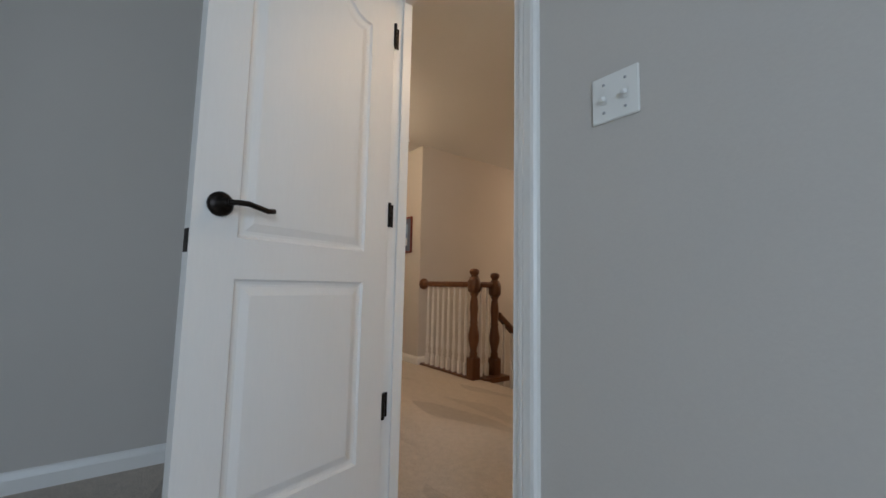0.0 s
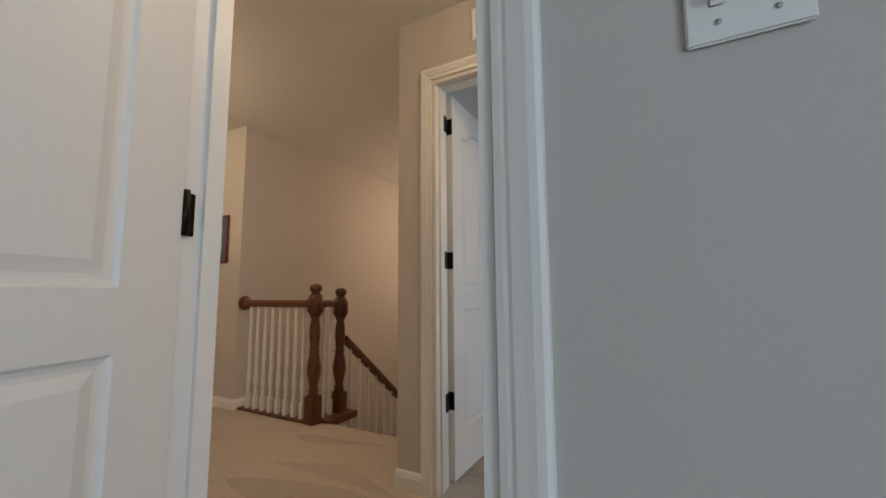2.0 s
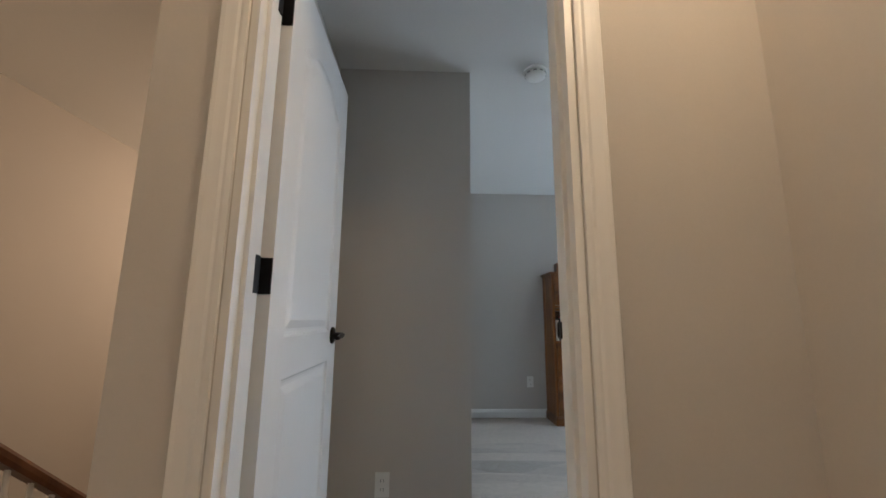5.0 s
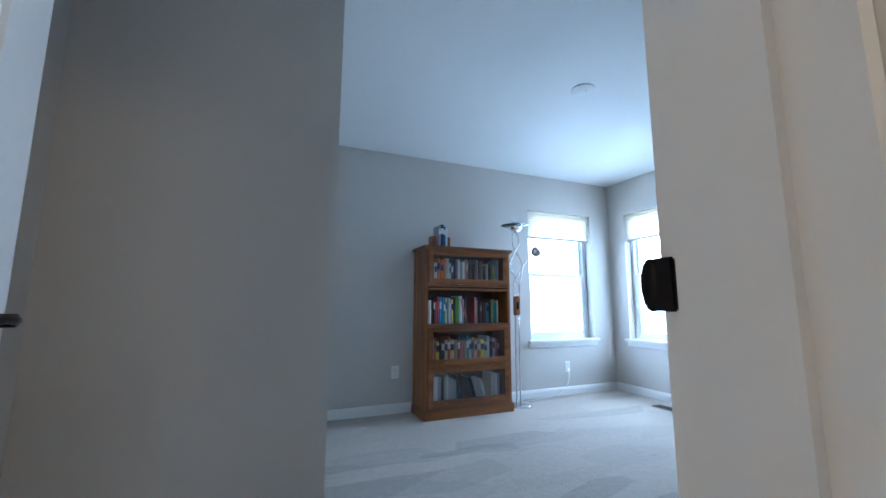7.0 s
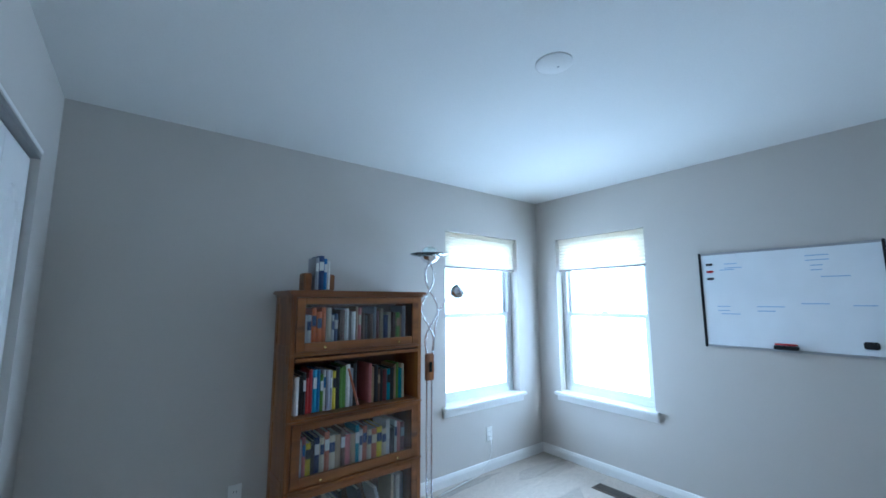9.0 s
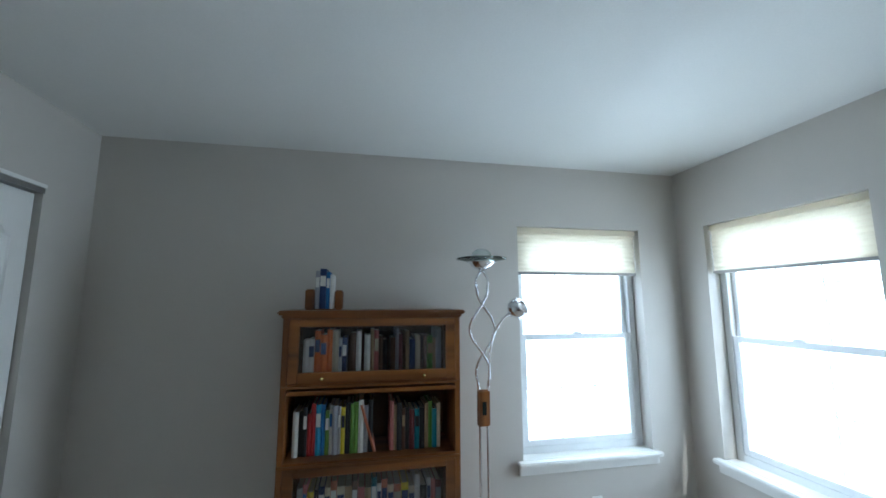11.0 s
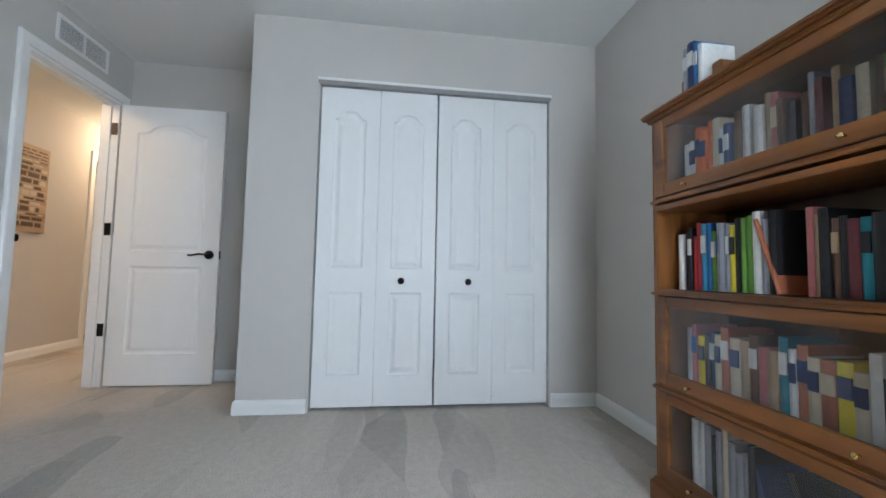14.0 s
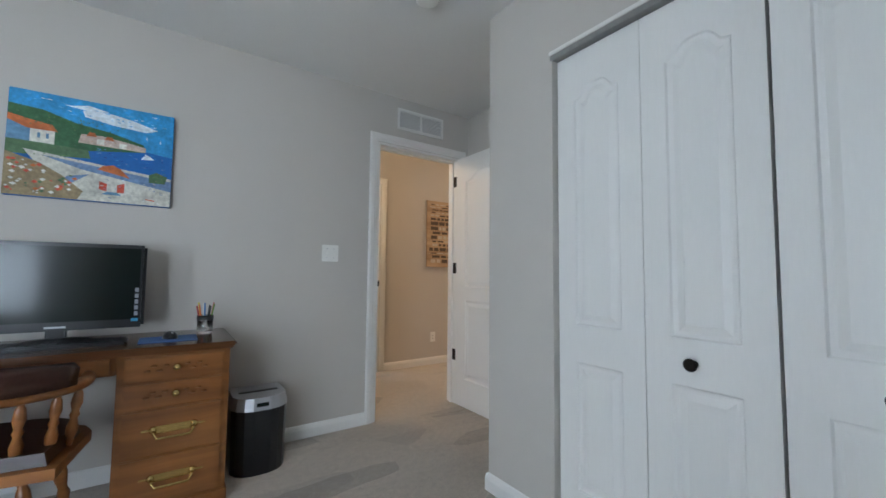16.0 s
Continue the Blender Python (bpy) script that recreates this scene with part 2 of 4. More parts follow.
# landing and bedroom
SY0, SY1 = -1.375, -1.29
wall_along("wall_landing_south", "x", SY0, SY1, -3.8, 3.0, [(-3.0, -2.3, 0, DOOR_H), (-0.545, 0.155, 0, DOOR_H)], label="greige painted landing wall with two doorways")
wall_along("wall_landing_east", "y", 0.58, 0.70, SY1, -0.12, [(-1.27, -0.57, 0, DOOR_H)])
wall_along("wall_landing_west", "y", -3.92, -3.8, SY1, 0.30)
wall_along("wall_picture", "x", 0.30, 0.42, -3.92, -2.79)
wall_along("wall_stair_west", "y", -2.91, -2.79, 0.42, 4.2, z0=-2.7)
wall_along("wall_stair_west_lower", "y", -2.91, -2.79, 0.30, 0.42, z0=-2.7, z1=-0.25)
wall_along("wall_stair_north", "x", 4.2, 4.32, -2.91, -0.86, z0=-2.7)
wall_along("wall_stair_east", "y", -0.86, -0.75, NY, 4.32, z0=-2.7)
wall_along("wall_stair_east_lower", "y", -0.86, -0.75, 0.42, NY, z0=-2.7, z1=-0.25)
wall_along("wall_stair_south_lower", "x", 0.30, 0.42, -2.79, -0.86, z0=-2.7, z1=-0.25)
wall_along("wall_bedroom_west", "y", -1.62, -1.50, -4.2, SY0)
wall_along("wall_bedroom_corner", "y", -1.50, -1.20, -4.2, -2.75)
wall_along("wall_bedroom_south", "x", -4.32, -4.2, -1.62, 3.12)
wall_along("wall_bedroom_east", "y", 3.0, 3.12, -4.2, SY1, [(-3.95, -2.6, 0.7, 2.05)])
wall_along("wall_beyond_east", "y", 1.5, 1.6, SY1, -0.12)
wall_along("wall_beyond_south", "x", -2.6, -2.5, -3.9, -1.62)
wall_along("wall_beyond_west", "y", -3.92, -3.8, -2.5, SY0)

solid("floor", slab(-0.86, -0.12, -0.25, EX + 0.16, NY + 0.16, 0), CARPET, "beige cut-pile carpet with vacuum marks", "floor", "structure")
solid("floor_landing", slab(-3.92, SY0, -0.25, 1.6, -0.12, 0), CARPET, "beige cut-pile carpet of the landing", "floor", "structure")
solid("floor_stair_head", slab(-3.92, -0.12, -0.25, -0.86, 0.42, 0), CARPET, "beige carpet at the head of the stairs", "floor", "structure")
solid("floor_bedroom", slab(-3.92, -4.32, -0.25, 3.12, SY0, 0), CARPET, "beige carpet of the bedroom", "floor", "structure")
solid("floor_lower", slab(-2.91, 0.30, -2.9, -0.75, 4.32, -2.7), CARPET, "beige carpet of the storey below", "floor", "structure")
solid("ceiling", slab(-3.92, -4.32, TOP, EX + 0.16, 4.32, TOP + 0.2), CEIL, "white painted ceiling", "ceiling", "structure")

# baseboards
BPROF = [(0, 0), (0.014, 0), (0.014, 0.055), (0.010, 0.070), (0.006, 0.080), (0, BASE)]


def baseboard(p, q, n):
    """From p to q along a wall whose face looks along n."""
    p, q, n = Vector((*p, 0)), Vector((*q, 0)), Vector((*n, 0))
    bm = bmesh.new()
    a = [bm.verts.new(p + n * d + Vector((0, 0, z))) for d, z in BPROF]
    b = [bm.verts.new(q + n * d + Vector((0, 0, z))) for d, z in BPROF]
    for k in range(len(BPROF)):
        j = (k + 1) % len(BPROF)
        bm.faces.new((a[k], a[j], b[j], b[k]))
    bm.faces.new(a), bm.faces.new(b)
    solid("baseboard", bm, TRIM, "white painted baseboard along the wall", "baseboard", "structure")


CW = 0.065  # casing width
for p, q, n in [
    ((0.0, NY), (EX, NY), (0, -1)), ((EX, 0.0), (EX, NY - 0.014), (-1, 0)), ((0.11 + CW, 0), (EX - 0.014, 0), (0, 1)),
    ((-0.75, 0.014), (-0.75, 1.13), (1, 0)), ((-0.736, 1.13), (0.014, 1.13), (0, -1)), ((0, 1.13), (0, 1.53), (1, 0)), ((0, 3.06), (0, NY - 0.014), (1, 0)),
    ((-0.86, -0.12), (-0.65 - CW, -0.12), (0, -1)), ((0.11 + CW, -0.12), (0.58, -0.12), (0, -1)), ((-0.86, -0.134), (-0.86, 0.42), (-1, 0)),
    ((0.58, -0.57 + CW), (0.58, -0.134), (-1, 0)),
    ((-2.3 + CW, SY1), (-0.545 - CW, SY1), (0, 1)), ((0.155 + CW, SY1), (0.566, SY1), (0, 1)), ((-3.8, SY1), (-3.0 - CW, SY1), (0, 1)), ((-3.8, SY1 + 0.014), (-3.8, 0.286), (1, 0)),
    ((-3.8, 0.30), (-2.776, 0.30), (0, -1)), ((-2.79, 0.30), (-2.79, 0.42), (1, 0)),
    ((0.155 + CW, SY0), (3.0, SY0), (0, -1)), ((-1.5, SY0), (-0.545 - CW, SY0), (0, -1)), ((-1.5, -2.75), (-1.5, SY0 - 0.014), (1, 0)), ((-1.2, -4.2), (-1.2, -2.736), (1, 0)), ((-1.5, -2.75), (-1.2, -2.75), (0, 1)),
]:
    baseboard(p, q, n)

# casings
CPROF = [(0.004, 0.0), (0.004, 0.009), (0.014, 0.011), (0.020, 0.011), (0.026, 0.015), (0.040, 0.017), (0.050, 0.019), (0.060, 0.018), (CW, 0.012), (CW, 0.0)]


def casing(x0, x1, top, m, name="door_casing", prof=CPROF, label="white painted moulded door casing"):
    """An upside-down U round an opening, in the local xz plane, standing out along -y."""
    bm = bmesh.new()
    rows = []
    for d, t in prof:
        rows.append([bm.verts.new(m @ Vector(p)) for p in ((x0 - d, -t, 0), (x0 - d, -t, top + d), (x1 + d, -t, top + d), (x1 + d, -t, 0))])
    for a, b in zip(rows, rows[1:]):
        for k in range(3):
            bm.faces.new((a[k], a[k + 1], b[k + 1], b[k]))
    solid(name, bm, TRIM, label, "casing", "structure")


def jamb(x0, x1, top, y0, y1, m, stop=None):
    bm = bmesh.new()
    t = 0.018
    box(bm, x0, y0, 0, x0 + t, y1, top), box(bm, x1 - t, y0, 0, x1, y1, top), box(bm, x0 + t, y0, top - t, x1 - t, y1, top)
    if stop:
        s0, s1 = stop
        box(bm, x0 + t, s0, 0, x0 + t + 0.011, s1, top - t), box(bm, x1 - t - 0.011, s0, 0, x1 - t, s1, top - t), box(bm, x0 + t + 0.011, s0, top - t - 0.011, x1 - t - 0.011, s1, top - t)
    for v in bm.verts:
        v.co = m @ v.co
    solid("door_jamb", bm, TRIM, "white painted door jamb", "door frame", "structure")


ID = Matrix.Identity(4)
HALF = pose(0, 0, 0, 0, 0, 180)
casing(-0.65, 0.11, DOOR_H, pose(0, -0.12, 0))
casing(-0.11, 0.65, DOOR_H, HALF)
jamb(-0.65, 0.11, DOOR_H, -0.121, 0.001, ID, (-0.085, -0.05))
casing(-0.545, 0.155, DOOR_H, pose(0, SY0, 0))
casing(-0.155, 0.545, DOOR_H, pose(0, SY1, 0) @ HALF)
jamb(-0.545, 0.155, DOOR_H, SY0 - 0.001, SY1 + 0.001, ID, (-1.335, -1.305))
casing(2.3, 3.0, DOOR_H, pose(0, SY1, 0) @ HALF)
jamb(-3.0, -2.3, DOOR_H, SY0 - 0.001, SY1 + 0.001, ID)
casing(0.57, 1.27, DOOR_H, pose(0.58, 0, 0, 0, 0, -90))
jamb(0.57, 1.27, DOOR_H, -0.001, 0.121, pose(0.58, 0, 0, 0, 0, -90), (0.05, 0.085))


# ---- doors ----
def panelled(w, h, t, panels, both=True):
    """A moulded door leaf in x 0..w, z 0..h, y -t/2..t/2; panels: (x0, x1, z0, z1, arch)."""
    bm = bmesh.new()
    rims = []
    for side in (-1, 1):
        y = side * t / 2
        rim = [bm.verts.new((x, y, z)) for x, z in ((0, 0), (w, 0), (w, h), (0, h))]
        rims.append(rim)
        edges = [bm.edges.new((rim[k], rim[(k + 1) % 4])) for k in range(4)]
        if side == 1 and not both:
            bm.faces.new(rim)
            continue
        for x0, x1, z0, z1, arch in panels:
            def loop(inset, dep):
                pts = [(x0 + inset, z0 + inset), (x1 - inset, z0 + inset)]
                if arch:
                    n, c, hw = 14, (x0 + x1) / 2, (x1 - x0) / 2 - inset
                    for k in range(n + 1):
                        u = 1 - 2 * k / n
                        s = max(0.0, 1 - (abs(u) / 0.78) ** 2)
                        rise = arch * (s * s * (3 - 2 * s)) ** 0.8
                        pts.append((c + u * hw, z1 - arch - inset + rise))
                else:
                    pts += [(x1 - inset, z1 - inset), (x0 + inset, z1 - inset)]
                return [bm.verts.new((x, y - side * dep, z)) for x, z in pts]
            prev = loop(0, 0)
            edges += [bm.edges.new((prev[k], prev[(k + 1) % len(prev)])) for k in range(len(prev))]
            for inset, dep in ((0.006, 0.007), (0.014, 0.009), (0.022, 0.009), (0.045, 0.002)):
                nxt = loop(inset, dep)
                for k in range(len(prev)):
                    j = (k + 1) % len(prev)
                    bm.faces.new((prev[k], prev[j], nxt[j], nxt[k]))
                prev = nxt
            bm.faces.new(prev)
        bmesh.ops.triangle_fill(bm, use_beauty=True, edges=edges)
    a, b = rims
    for k in range(4):
        bm.faces.new((a[k], a[(k + 1) % 4], b[(k + 1) % 4], b[k]))
    return bm


def lever(side, flip):
    """A rose and a curved lever that stands out along side * y and points along flip * x."""
    rose = lathe([(0.033, 0), (0.033, 0.006), (0.026, 0.012), (0.012, 0.014), (0.011, 0.045), (0.0, 0.046)], pose(0, 0, 0, -90 * side))
    arm = tube([(0, side * 0.045, 0), (flip * 0.02, side * 0.05, 0.002), (flip * 0.05, side * 0.05, 0.004), (flip * 0.08, side * 0.05, -0.002), (flip * 0.105, side * 0.049, -0.007), (flip * 0.125, side * 0.047, -0.004)], 0.0075)
    return rose, arm


def hinged_door(name, width, m, label, handle_dir=-1, grip=0.95):
    """Hinge line at the local origin, leaf along +x."""
    door = thing(name, label, "door", m, kind="structure")
    h, t = DOOR_H - 0.035, 0.035
    px0, px1 = 0.115, width - 0.115
    leaf = panelled(width, h, t, [(px0, px1, 0.22, 0.845, 0), (px0, px1, 0.955, h - 0.13, 0.07)])
    part("leaf", leaf, DOORW, door, at=pose(0, 0, 0.012))
    for side in (-1, 1):
        rose, arm = lever(side, handle_dir)
        lv = part("lever_handle", arm, BRONZE, door, "oil-rubbed bronze lever", pose(width - 0.065, side * t / 2, grip))
        part("rose", rose, BRONZE, lv)
    part("latch_plate", slab(width - 0.001, -0.012, 0.92, width + 0.002, 0.012, 0.98, 0.001), BRONZE, door)
    for z in (0.40, 1.12, 1.86):
        hb = slab(-0.003, -0.017, z - 0.045, 0.001, 0.017, z + 0.045, 0.001)
        lathe([(0.007, z - 0.047), (0.007, z + 0.047)], pose(-0.005, 0.019, 0), 10, hb)
        part("hinge", hb, BRONZE, door, "dark bronze butt hinge")
    return door


OPEN = 90
door1 = hinged_door("door_1", 0.715, pose(-0.629, 0.03, 0, 0, 0, OPEN), "open white two-panel door with dark lever and hinges")
for z in (0.40, 1.12, 1.86):
    solid("hinge_plate", slab(-0.632, -0.046, z - 0.045, -0.6285, -0.004, z + 0.045, 0.001), BRONZE, "dark bronze hinge plate on the door jamb", "hinge")
hinged_door("door_2", 0.68, pose(-0.523, SY0 - 0.014, 0, 0, 0, -74), "open white two-panel bedroom door with bronze lever", grip=1.05)
for z in (0.40, 1.12, 1.86):
    solid("hinge_plate", slab(-0.527, SY0 + 0.004, z - 0.045, -0.5235, SY0 + 0.024, z + 0.045, 0.001), BRONZE, "dark bronze hinge plate on the door jamb", "hinge")
hinged_door("door_3", 0.66, pose(0.64, -0.59, 0, 0, 0, -90), "closed white two-panel door off the landing")
hinged_door("door_4", 0.66, pose(-2.98, SY0 - 0.02, 0, 0, 0, -95), "white panel door standing open off the landing")
st = slab(0.089, -0.010, 0.975, 0.0935, 0.010, 1.015, 0.0015)
lathe([(0.017, 0), (0.017, 0.004), (0.013, 0.006), (0.0, 0.0062)], pose(0.0935, 0.010, 0.995, 0, -90) @ Matrix.Diagonal((1.2, 0.5, 1, 1)), 16, st)
solid("strike_plate", st, BRONZE, "dark bronze strike plate on the office door jamb", "strike plate")
st = slab(0.135, SY0 + 0.006, 0.985, 0.1385, SY0 + 0.030, 1.025, 0.001)
solid("strike_plate", st, BRONZE, "dark bronze strike plate on the bedroom door jamb", "strike plate")

# closet bifold doors
CLO = (1.53, 3.06)
track = bmesh.new()
box(track, -0.10, CLO[0], 2.025, 0.0, CLO[1], 2.05, 0.002)
solid("closet_track", track, GREYMETAL, "grey metal sliding track above the closet doors", "door track", "structure")
bm = bmesh.new()
box(bm, -0.11, CLO[0], 0, 0.001, CLO[0] + 0.012, 2.025), box(bm, -0.11, CLO[1] - 0.012, 0, 0.001, CLO[1], 2.025)
solid("closet_jamb", bm, WALL, "greige painted closet jambs", "door frame", "structure")
bm = bmesh.new()
box(bm, -0.004, CLO[0] - 0.004, 2.052, 0.004, CLO[1] + 0.004, 2.068, 0.0015)
solid("closet_trim", bm, TRIM, "thin white trim strip over the closet", "trim", "structure")
pw = (CLO[1] - CLO[0] - 0.024 - 0.030) / 4
y = CLO[0] + 0.020
bif = []
for k in range(4):
    d = thing("bifold_panel", "white moulded bifold closet door panel with arched top", "closet door", pose(-0.045, y, 0.02, 0, 0, 90), "closet bifold doors")
    part("leaf", panelled(pw, 2.0, 0.034, [(0.085, pw - 0.085, 0.19, 0.70, 0), (0.085, pw - 0.085, 0.85, 1.85, 0.05)]), DOORW, d)
    if k in (1, 2):
        kb = lathe([(0.012, 0), (0.012, 0.004), (0.008, 0.010), (0.010, 0.018), (0.019, 0.026), (0.021, 0.032), (0.016, 0.038), (0.006, 0.040)], pose(pw / 2 - (0.03 if k == 1 else -0.02), -0.017, 0.775, 90))
        part("knob", kb, BRONZE, d, "round dark bronze knob")
    y += pw + (0.010 if k == 1 else 0.003)
solid("closet_interior", slab(-0.74, 1.25, 0.001, -0.12, NY - 0.01, 0.004), CARPET, "beige carpet inside the closet", "floor", "structure")


# ---- windows ----
def window(name, m, w, h):
    """In local coordinates: x 0..w along the wall, z 0..h, room towards -y, wall face at y 0, depth 0.16."""
    win = thing(name, "white vinyl single-hung window with raised cellular shade", "window", m, kind="structure")
    f = 0.045

    def ring(x0, x1, z0, z1, y0, y1, t):
        b = bmesh.new()
        box(b, x0, y0, z0, x0 + t, y1, z1, 0.003), box(b, x1 - t, y0, z0, x1, y1, z1, 0.003)
        box(b, x0 + t, y0, z0, x1 - t, y1, z0 + t, 0.003), box(b, x0 + t, y0, z1 - t, x1 - t, y1, z1, 0.003)
        return b

    part("window_frame", ring(0.001, w - 0.001, 0.001, h - 0.001, 0.09, 0.155, f), VINYL, win)
    mid = h * 0.50
    up = part("upper_sash", ring(f, w - f, mid - 0.02, h - f, 0.125, 0.150, 0.032), VINYL, win)
    lo = part("lower_sash", ring(f, w - f, f, mid + 0.018, 0.095, 0.122, 0.036), VINYL, win)
    for sash, z0, z1, yy in ((up, mid + 0.012, h - f - 0.032, 0.138), (lo, f + 0.036, mid - 0.018, 0.108)):
        g = part("pane", slab(f + 0.032, yy - 0.002, z0, w - f - 0.032, yy + 0.002, z1), GLASS, sash)
        g.visible_shadow = False
        b = bmesh.new()
        n = 3
        for k in range(1, n):
            x = f + 0.032 + (w - 2 * f - 0.064) * k / n
            box(b, x - 0.004, yy + 0.003, z0, x + 0.004, yy + 0.006, z1)
        zc = (z0 + z1) / 2
        box(b, f + 0.032, yy + 0.0065, zc - 0.004, w - f - 0.032, yy + 0.0095, zc + 0.004)
        part("grille", b, VINYL, sash)
    part("sash_lock", slab(w / 2 - 0.03, 0.085, mid + 0.018, w / 2 + 0.03, 0.110, mid + 0.032, 0.004), VINYL, lo)
    s = bmesh.new()
    box(s, -0.04, -0.055, -0.022, w + 0.04, -0.0005, 0.005, 0.006), box(s, 0.001, -0.0005, 0.0005, w - 0.001, 0.0895, 0.005), box(s, -0.03, -0.018, -0.075, w + 0.03, -0.001, -0.022, 0.004)
    part("window_sill", s, TRIM, win, "white painted stool and apron")
    return win


def shade(m, w, h):
    sh = thing("cellular_shade", "cream cellular shade raised to the top of the window", "window shade", m, "window shades")
    b = bmesh.new()
    n = 9
    top, low = h - 0.035, h - 0.295
    step = (top - low) / n
    for sgn, y in ((-1, 0.045), (1, 0.047)):
        rows = []
        for k in range(2 * n + 1):
            z = top - step * k / 2
            d = 0.006 if k % 2 else 0.0
            rows.append([b.verts.new((x, y + sgn * d, z)) for x in (0.012, w - 0.012)])
        for a, c in zip(rows, rows[1:]):
            b.faces.new((a[0], a[1], c[1], c[0]))
    part("fabric", b, SHADE, sh)
    part("head_rail", slab(0.008, 0.025, h - 0.037, w - 0.008, 0.065, h - 0.003, 0.004), SHADE, sh)
    part("bottom_rail", slab(0.010, 0.030, low - 0.018, w - 0.010, 0.060, low, 0.004), GREYMETAL, sh, "brownish bottom rail")


M1 = pose(W1[0], NY, W1[2])
M2 = pose(EX, W2[1], W2[2], 0, 0, -90)
for nm, m, ww, hh in (("window_1", M1, W1[1] - W1[0], W1[3] - W1[2]), ("window_2", M2, W2[1] - W2[0], W2[3] - W2[2])):
    window(nm, m, ww, hh)
    shade(m, ww, hh)

# ---- outside ----
GRASS = mat("grass", (0.07, 0.11, 0.035), 0.9, grain=3, vary=0.3, stain=0.3, stain_vary=0.2)
ground = bmesh.new()
bmesh.ops.create_grid(ground, x_segments=8, y_segments=8, size=400)
solid("ground", ground, GRASS, "green lawn running off to the horizon", "ground", "structure", at=pose(0, 0, -3.0))


def tree(at, height, spread, seed):
    rng = random.Random(seed)
    tr = thing("tree", "leafy green garden tree beyond the window", "tree", at, "garden trees")
    trunk = tube([(0, 0, 0), (0.04, 0.02, height * 0.25), (-0.03, 0.03, height * 0.5), (0.02, 0, height * 0.85)], 0.09)
    for k in range(9):
        a, z = rng.uniform(0, 6.28), height * rng.uniform(0.3, 0.7)
        r = spread * rng.uniform(0.5, 0.9)
        tube([(0, 0, z), (r * 0.5 * math.cos(a), r * 0.5 * math.sin(a), z + 0.3 * r), (r * math.cos(a), r * math.sin(a), z + 0.75 * r)], 0.025, 6, trunk)
    part("trunk", trunk, flat("bark", (0.12, 0.09, 0.06)), tr)
    b = bmesh.new()
    for k in range(2600):
        u, a = rng.uniform(-1, 1), rng.uniform(0, 6.28)
        rr = rng.uniform(0.35, 1.0) ** 0.5 * (0.8 + 0.25 * math.sin(3 * a + 4 * u))
        c = Vector((spread * rr * math.sqrt(1 - u * u) * math.cos(a), spread * rr * math.sqrt(1 - u * u) * math.sin(a), height * 0.68 + u * rr * height * 0.34))
        q = Euler((rng.uniform(0, 6), rng.uniform(0, 6), rng.uniform(0, 6)))
        s = rng.uniform(0.06, 0.12)
        vs = []
        for p in ((-0.5, 0, 0), (0, -0.35, 0.06), (0.7, 0, 0), (0, 0.35, 0.06)):
            v = Vector(p) * s
            v.rotate(q)
            vs.append(b.verts.new(c + v))
        b.faces.new(vs)
    part("crown", b, flat("foliage", (0.085, 0.12, 0.035)), tr)


tree(pose(4.6, 10.5, -3.0), 4.1, 1.3, 4)
tree(pose(11.0, 15.0, -3.0), 4.6, 1.6, 9)

SIDING = mat("siding", (0.62, 0.60, 0.55), 0.7, grain=3, vary=0.05)
ROOFM = mat("shingle_roof", (0.16, 0.14, 0.13), 0.9, grain=30, vary=0.3)


def house(at, w, d, h):
    ho = thing("house", "neighbouring house with pale siding and a gabled shingle roof", "house", at, "neighbouring houses")
    b = bmesh.new()
    n = int(h / 0.25)
    for k in range(n):
        box(b, -0.02 if k % 2 else 0, -0.02 if k % 2 else 0, k * 0.25, w + (0.02 if k % 2 else 0), d, k * 0.25 + 0.25)
    part("wall", b, SIDING, ho)
    b = bmesh.new()
    vs = [b.verts.new(p) for p in ((-0.4, -0.4, h), (w + 0.4, -0.4, h), (w + 0.4, d + 0.4, h), (-0.4, d + 0.4, h), (-0.4, d / 2, h + 2), (w + 0.4, d / 2, h + 2))]
    for f in ((0, 1, 5, 4), (2, 3, 4, 5), (0, 4, 3), (1, 2, 5), (3, 2, 1, 0)):
        b.faces.new([vs[i] for i in f])
    part("roof", b, ROOFM, ho)
    for x in (1.5, 4.5, 7.5):
        for z in (1.0, 3.6):
            wi = part("window", slab(x, -0.06, z, x + 1.0, 0.0, z + 1.3, 0.02), VINYL, ho)
            part("pane", slab(x + 0.08, -0.075, z + 0.08, x + 0.92, -0.061, z + 1.22), SCREEN, wi)


house(pose(-2, 26, -3.0), 10, 8, 5.4)
house(pose(30, 12, -3.0, 0, 0, -90), 10, 8, 5.4)

# play set on the neighbouring lawn
ps = thing("play_set", "bright red and yellow garden play set on the lawn", "play set", pose(13, 2.6, -3.0))
for x, y in ((0, 0), (1.2, 0), (0, 1.2), (1.2, 1.2)):
    part("post", slab(x, y, 0, x + 0.1, y + 0.1, 2.0, 0.01), flat("play_wood", (0.45, 0.25, 0.10)), ps)
part("deck", slab(0, 0, 1.0, 1.3, 1.3, 1.08, 0.01), flat("play_yellow", (0.75, 0.5, 0.05)), ps)
b = bmesh.new()
vs = [b.verts.new(p) for p in ((-0.1, -0.1, 2.0), (1.4, -0.1, 2.0), (1.4, 1.4, 2.0), (-0.1, 1.4, 2.0), (0.65, 0.65, 2.7))]
for f in ((0, 1, 4), (1, 2, 4), (2, 3, 4), (3, 0, 4), (3, 2, 1, 0)):
    b.faces.new([vs[i] for i in f])
part("canopy", b, flat("play_red", (0.6, 0.06, 0.04)), ps)
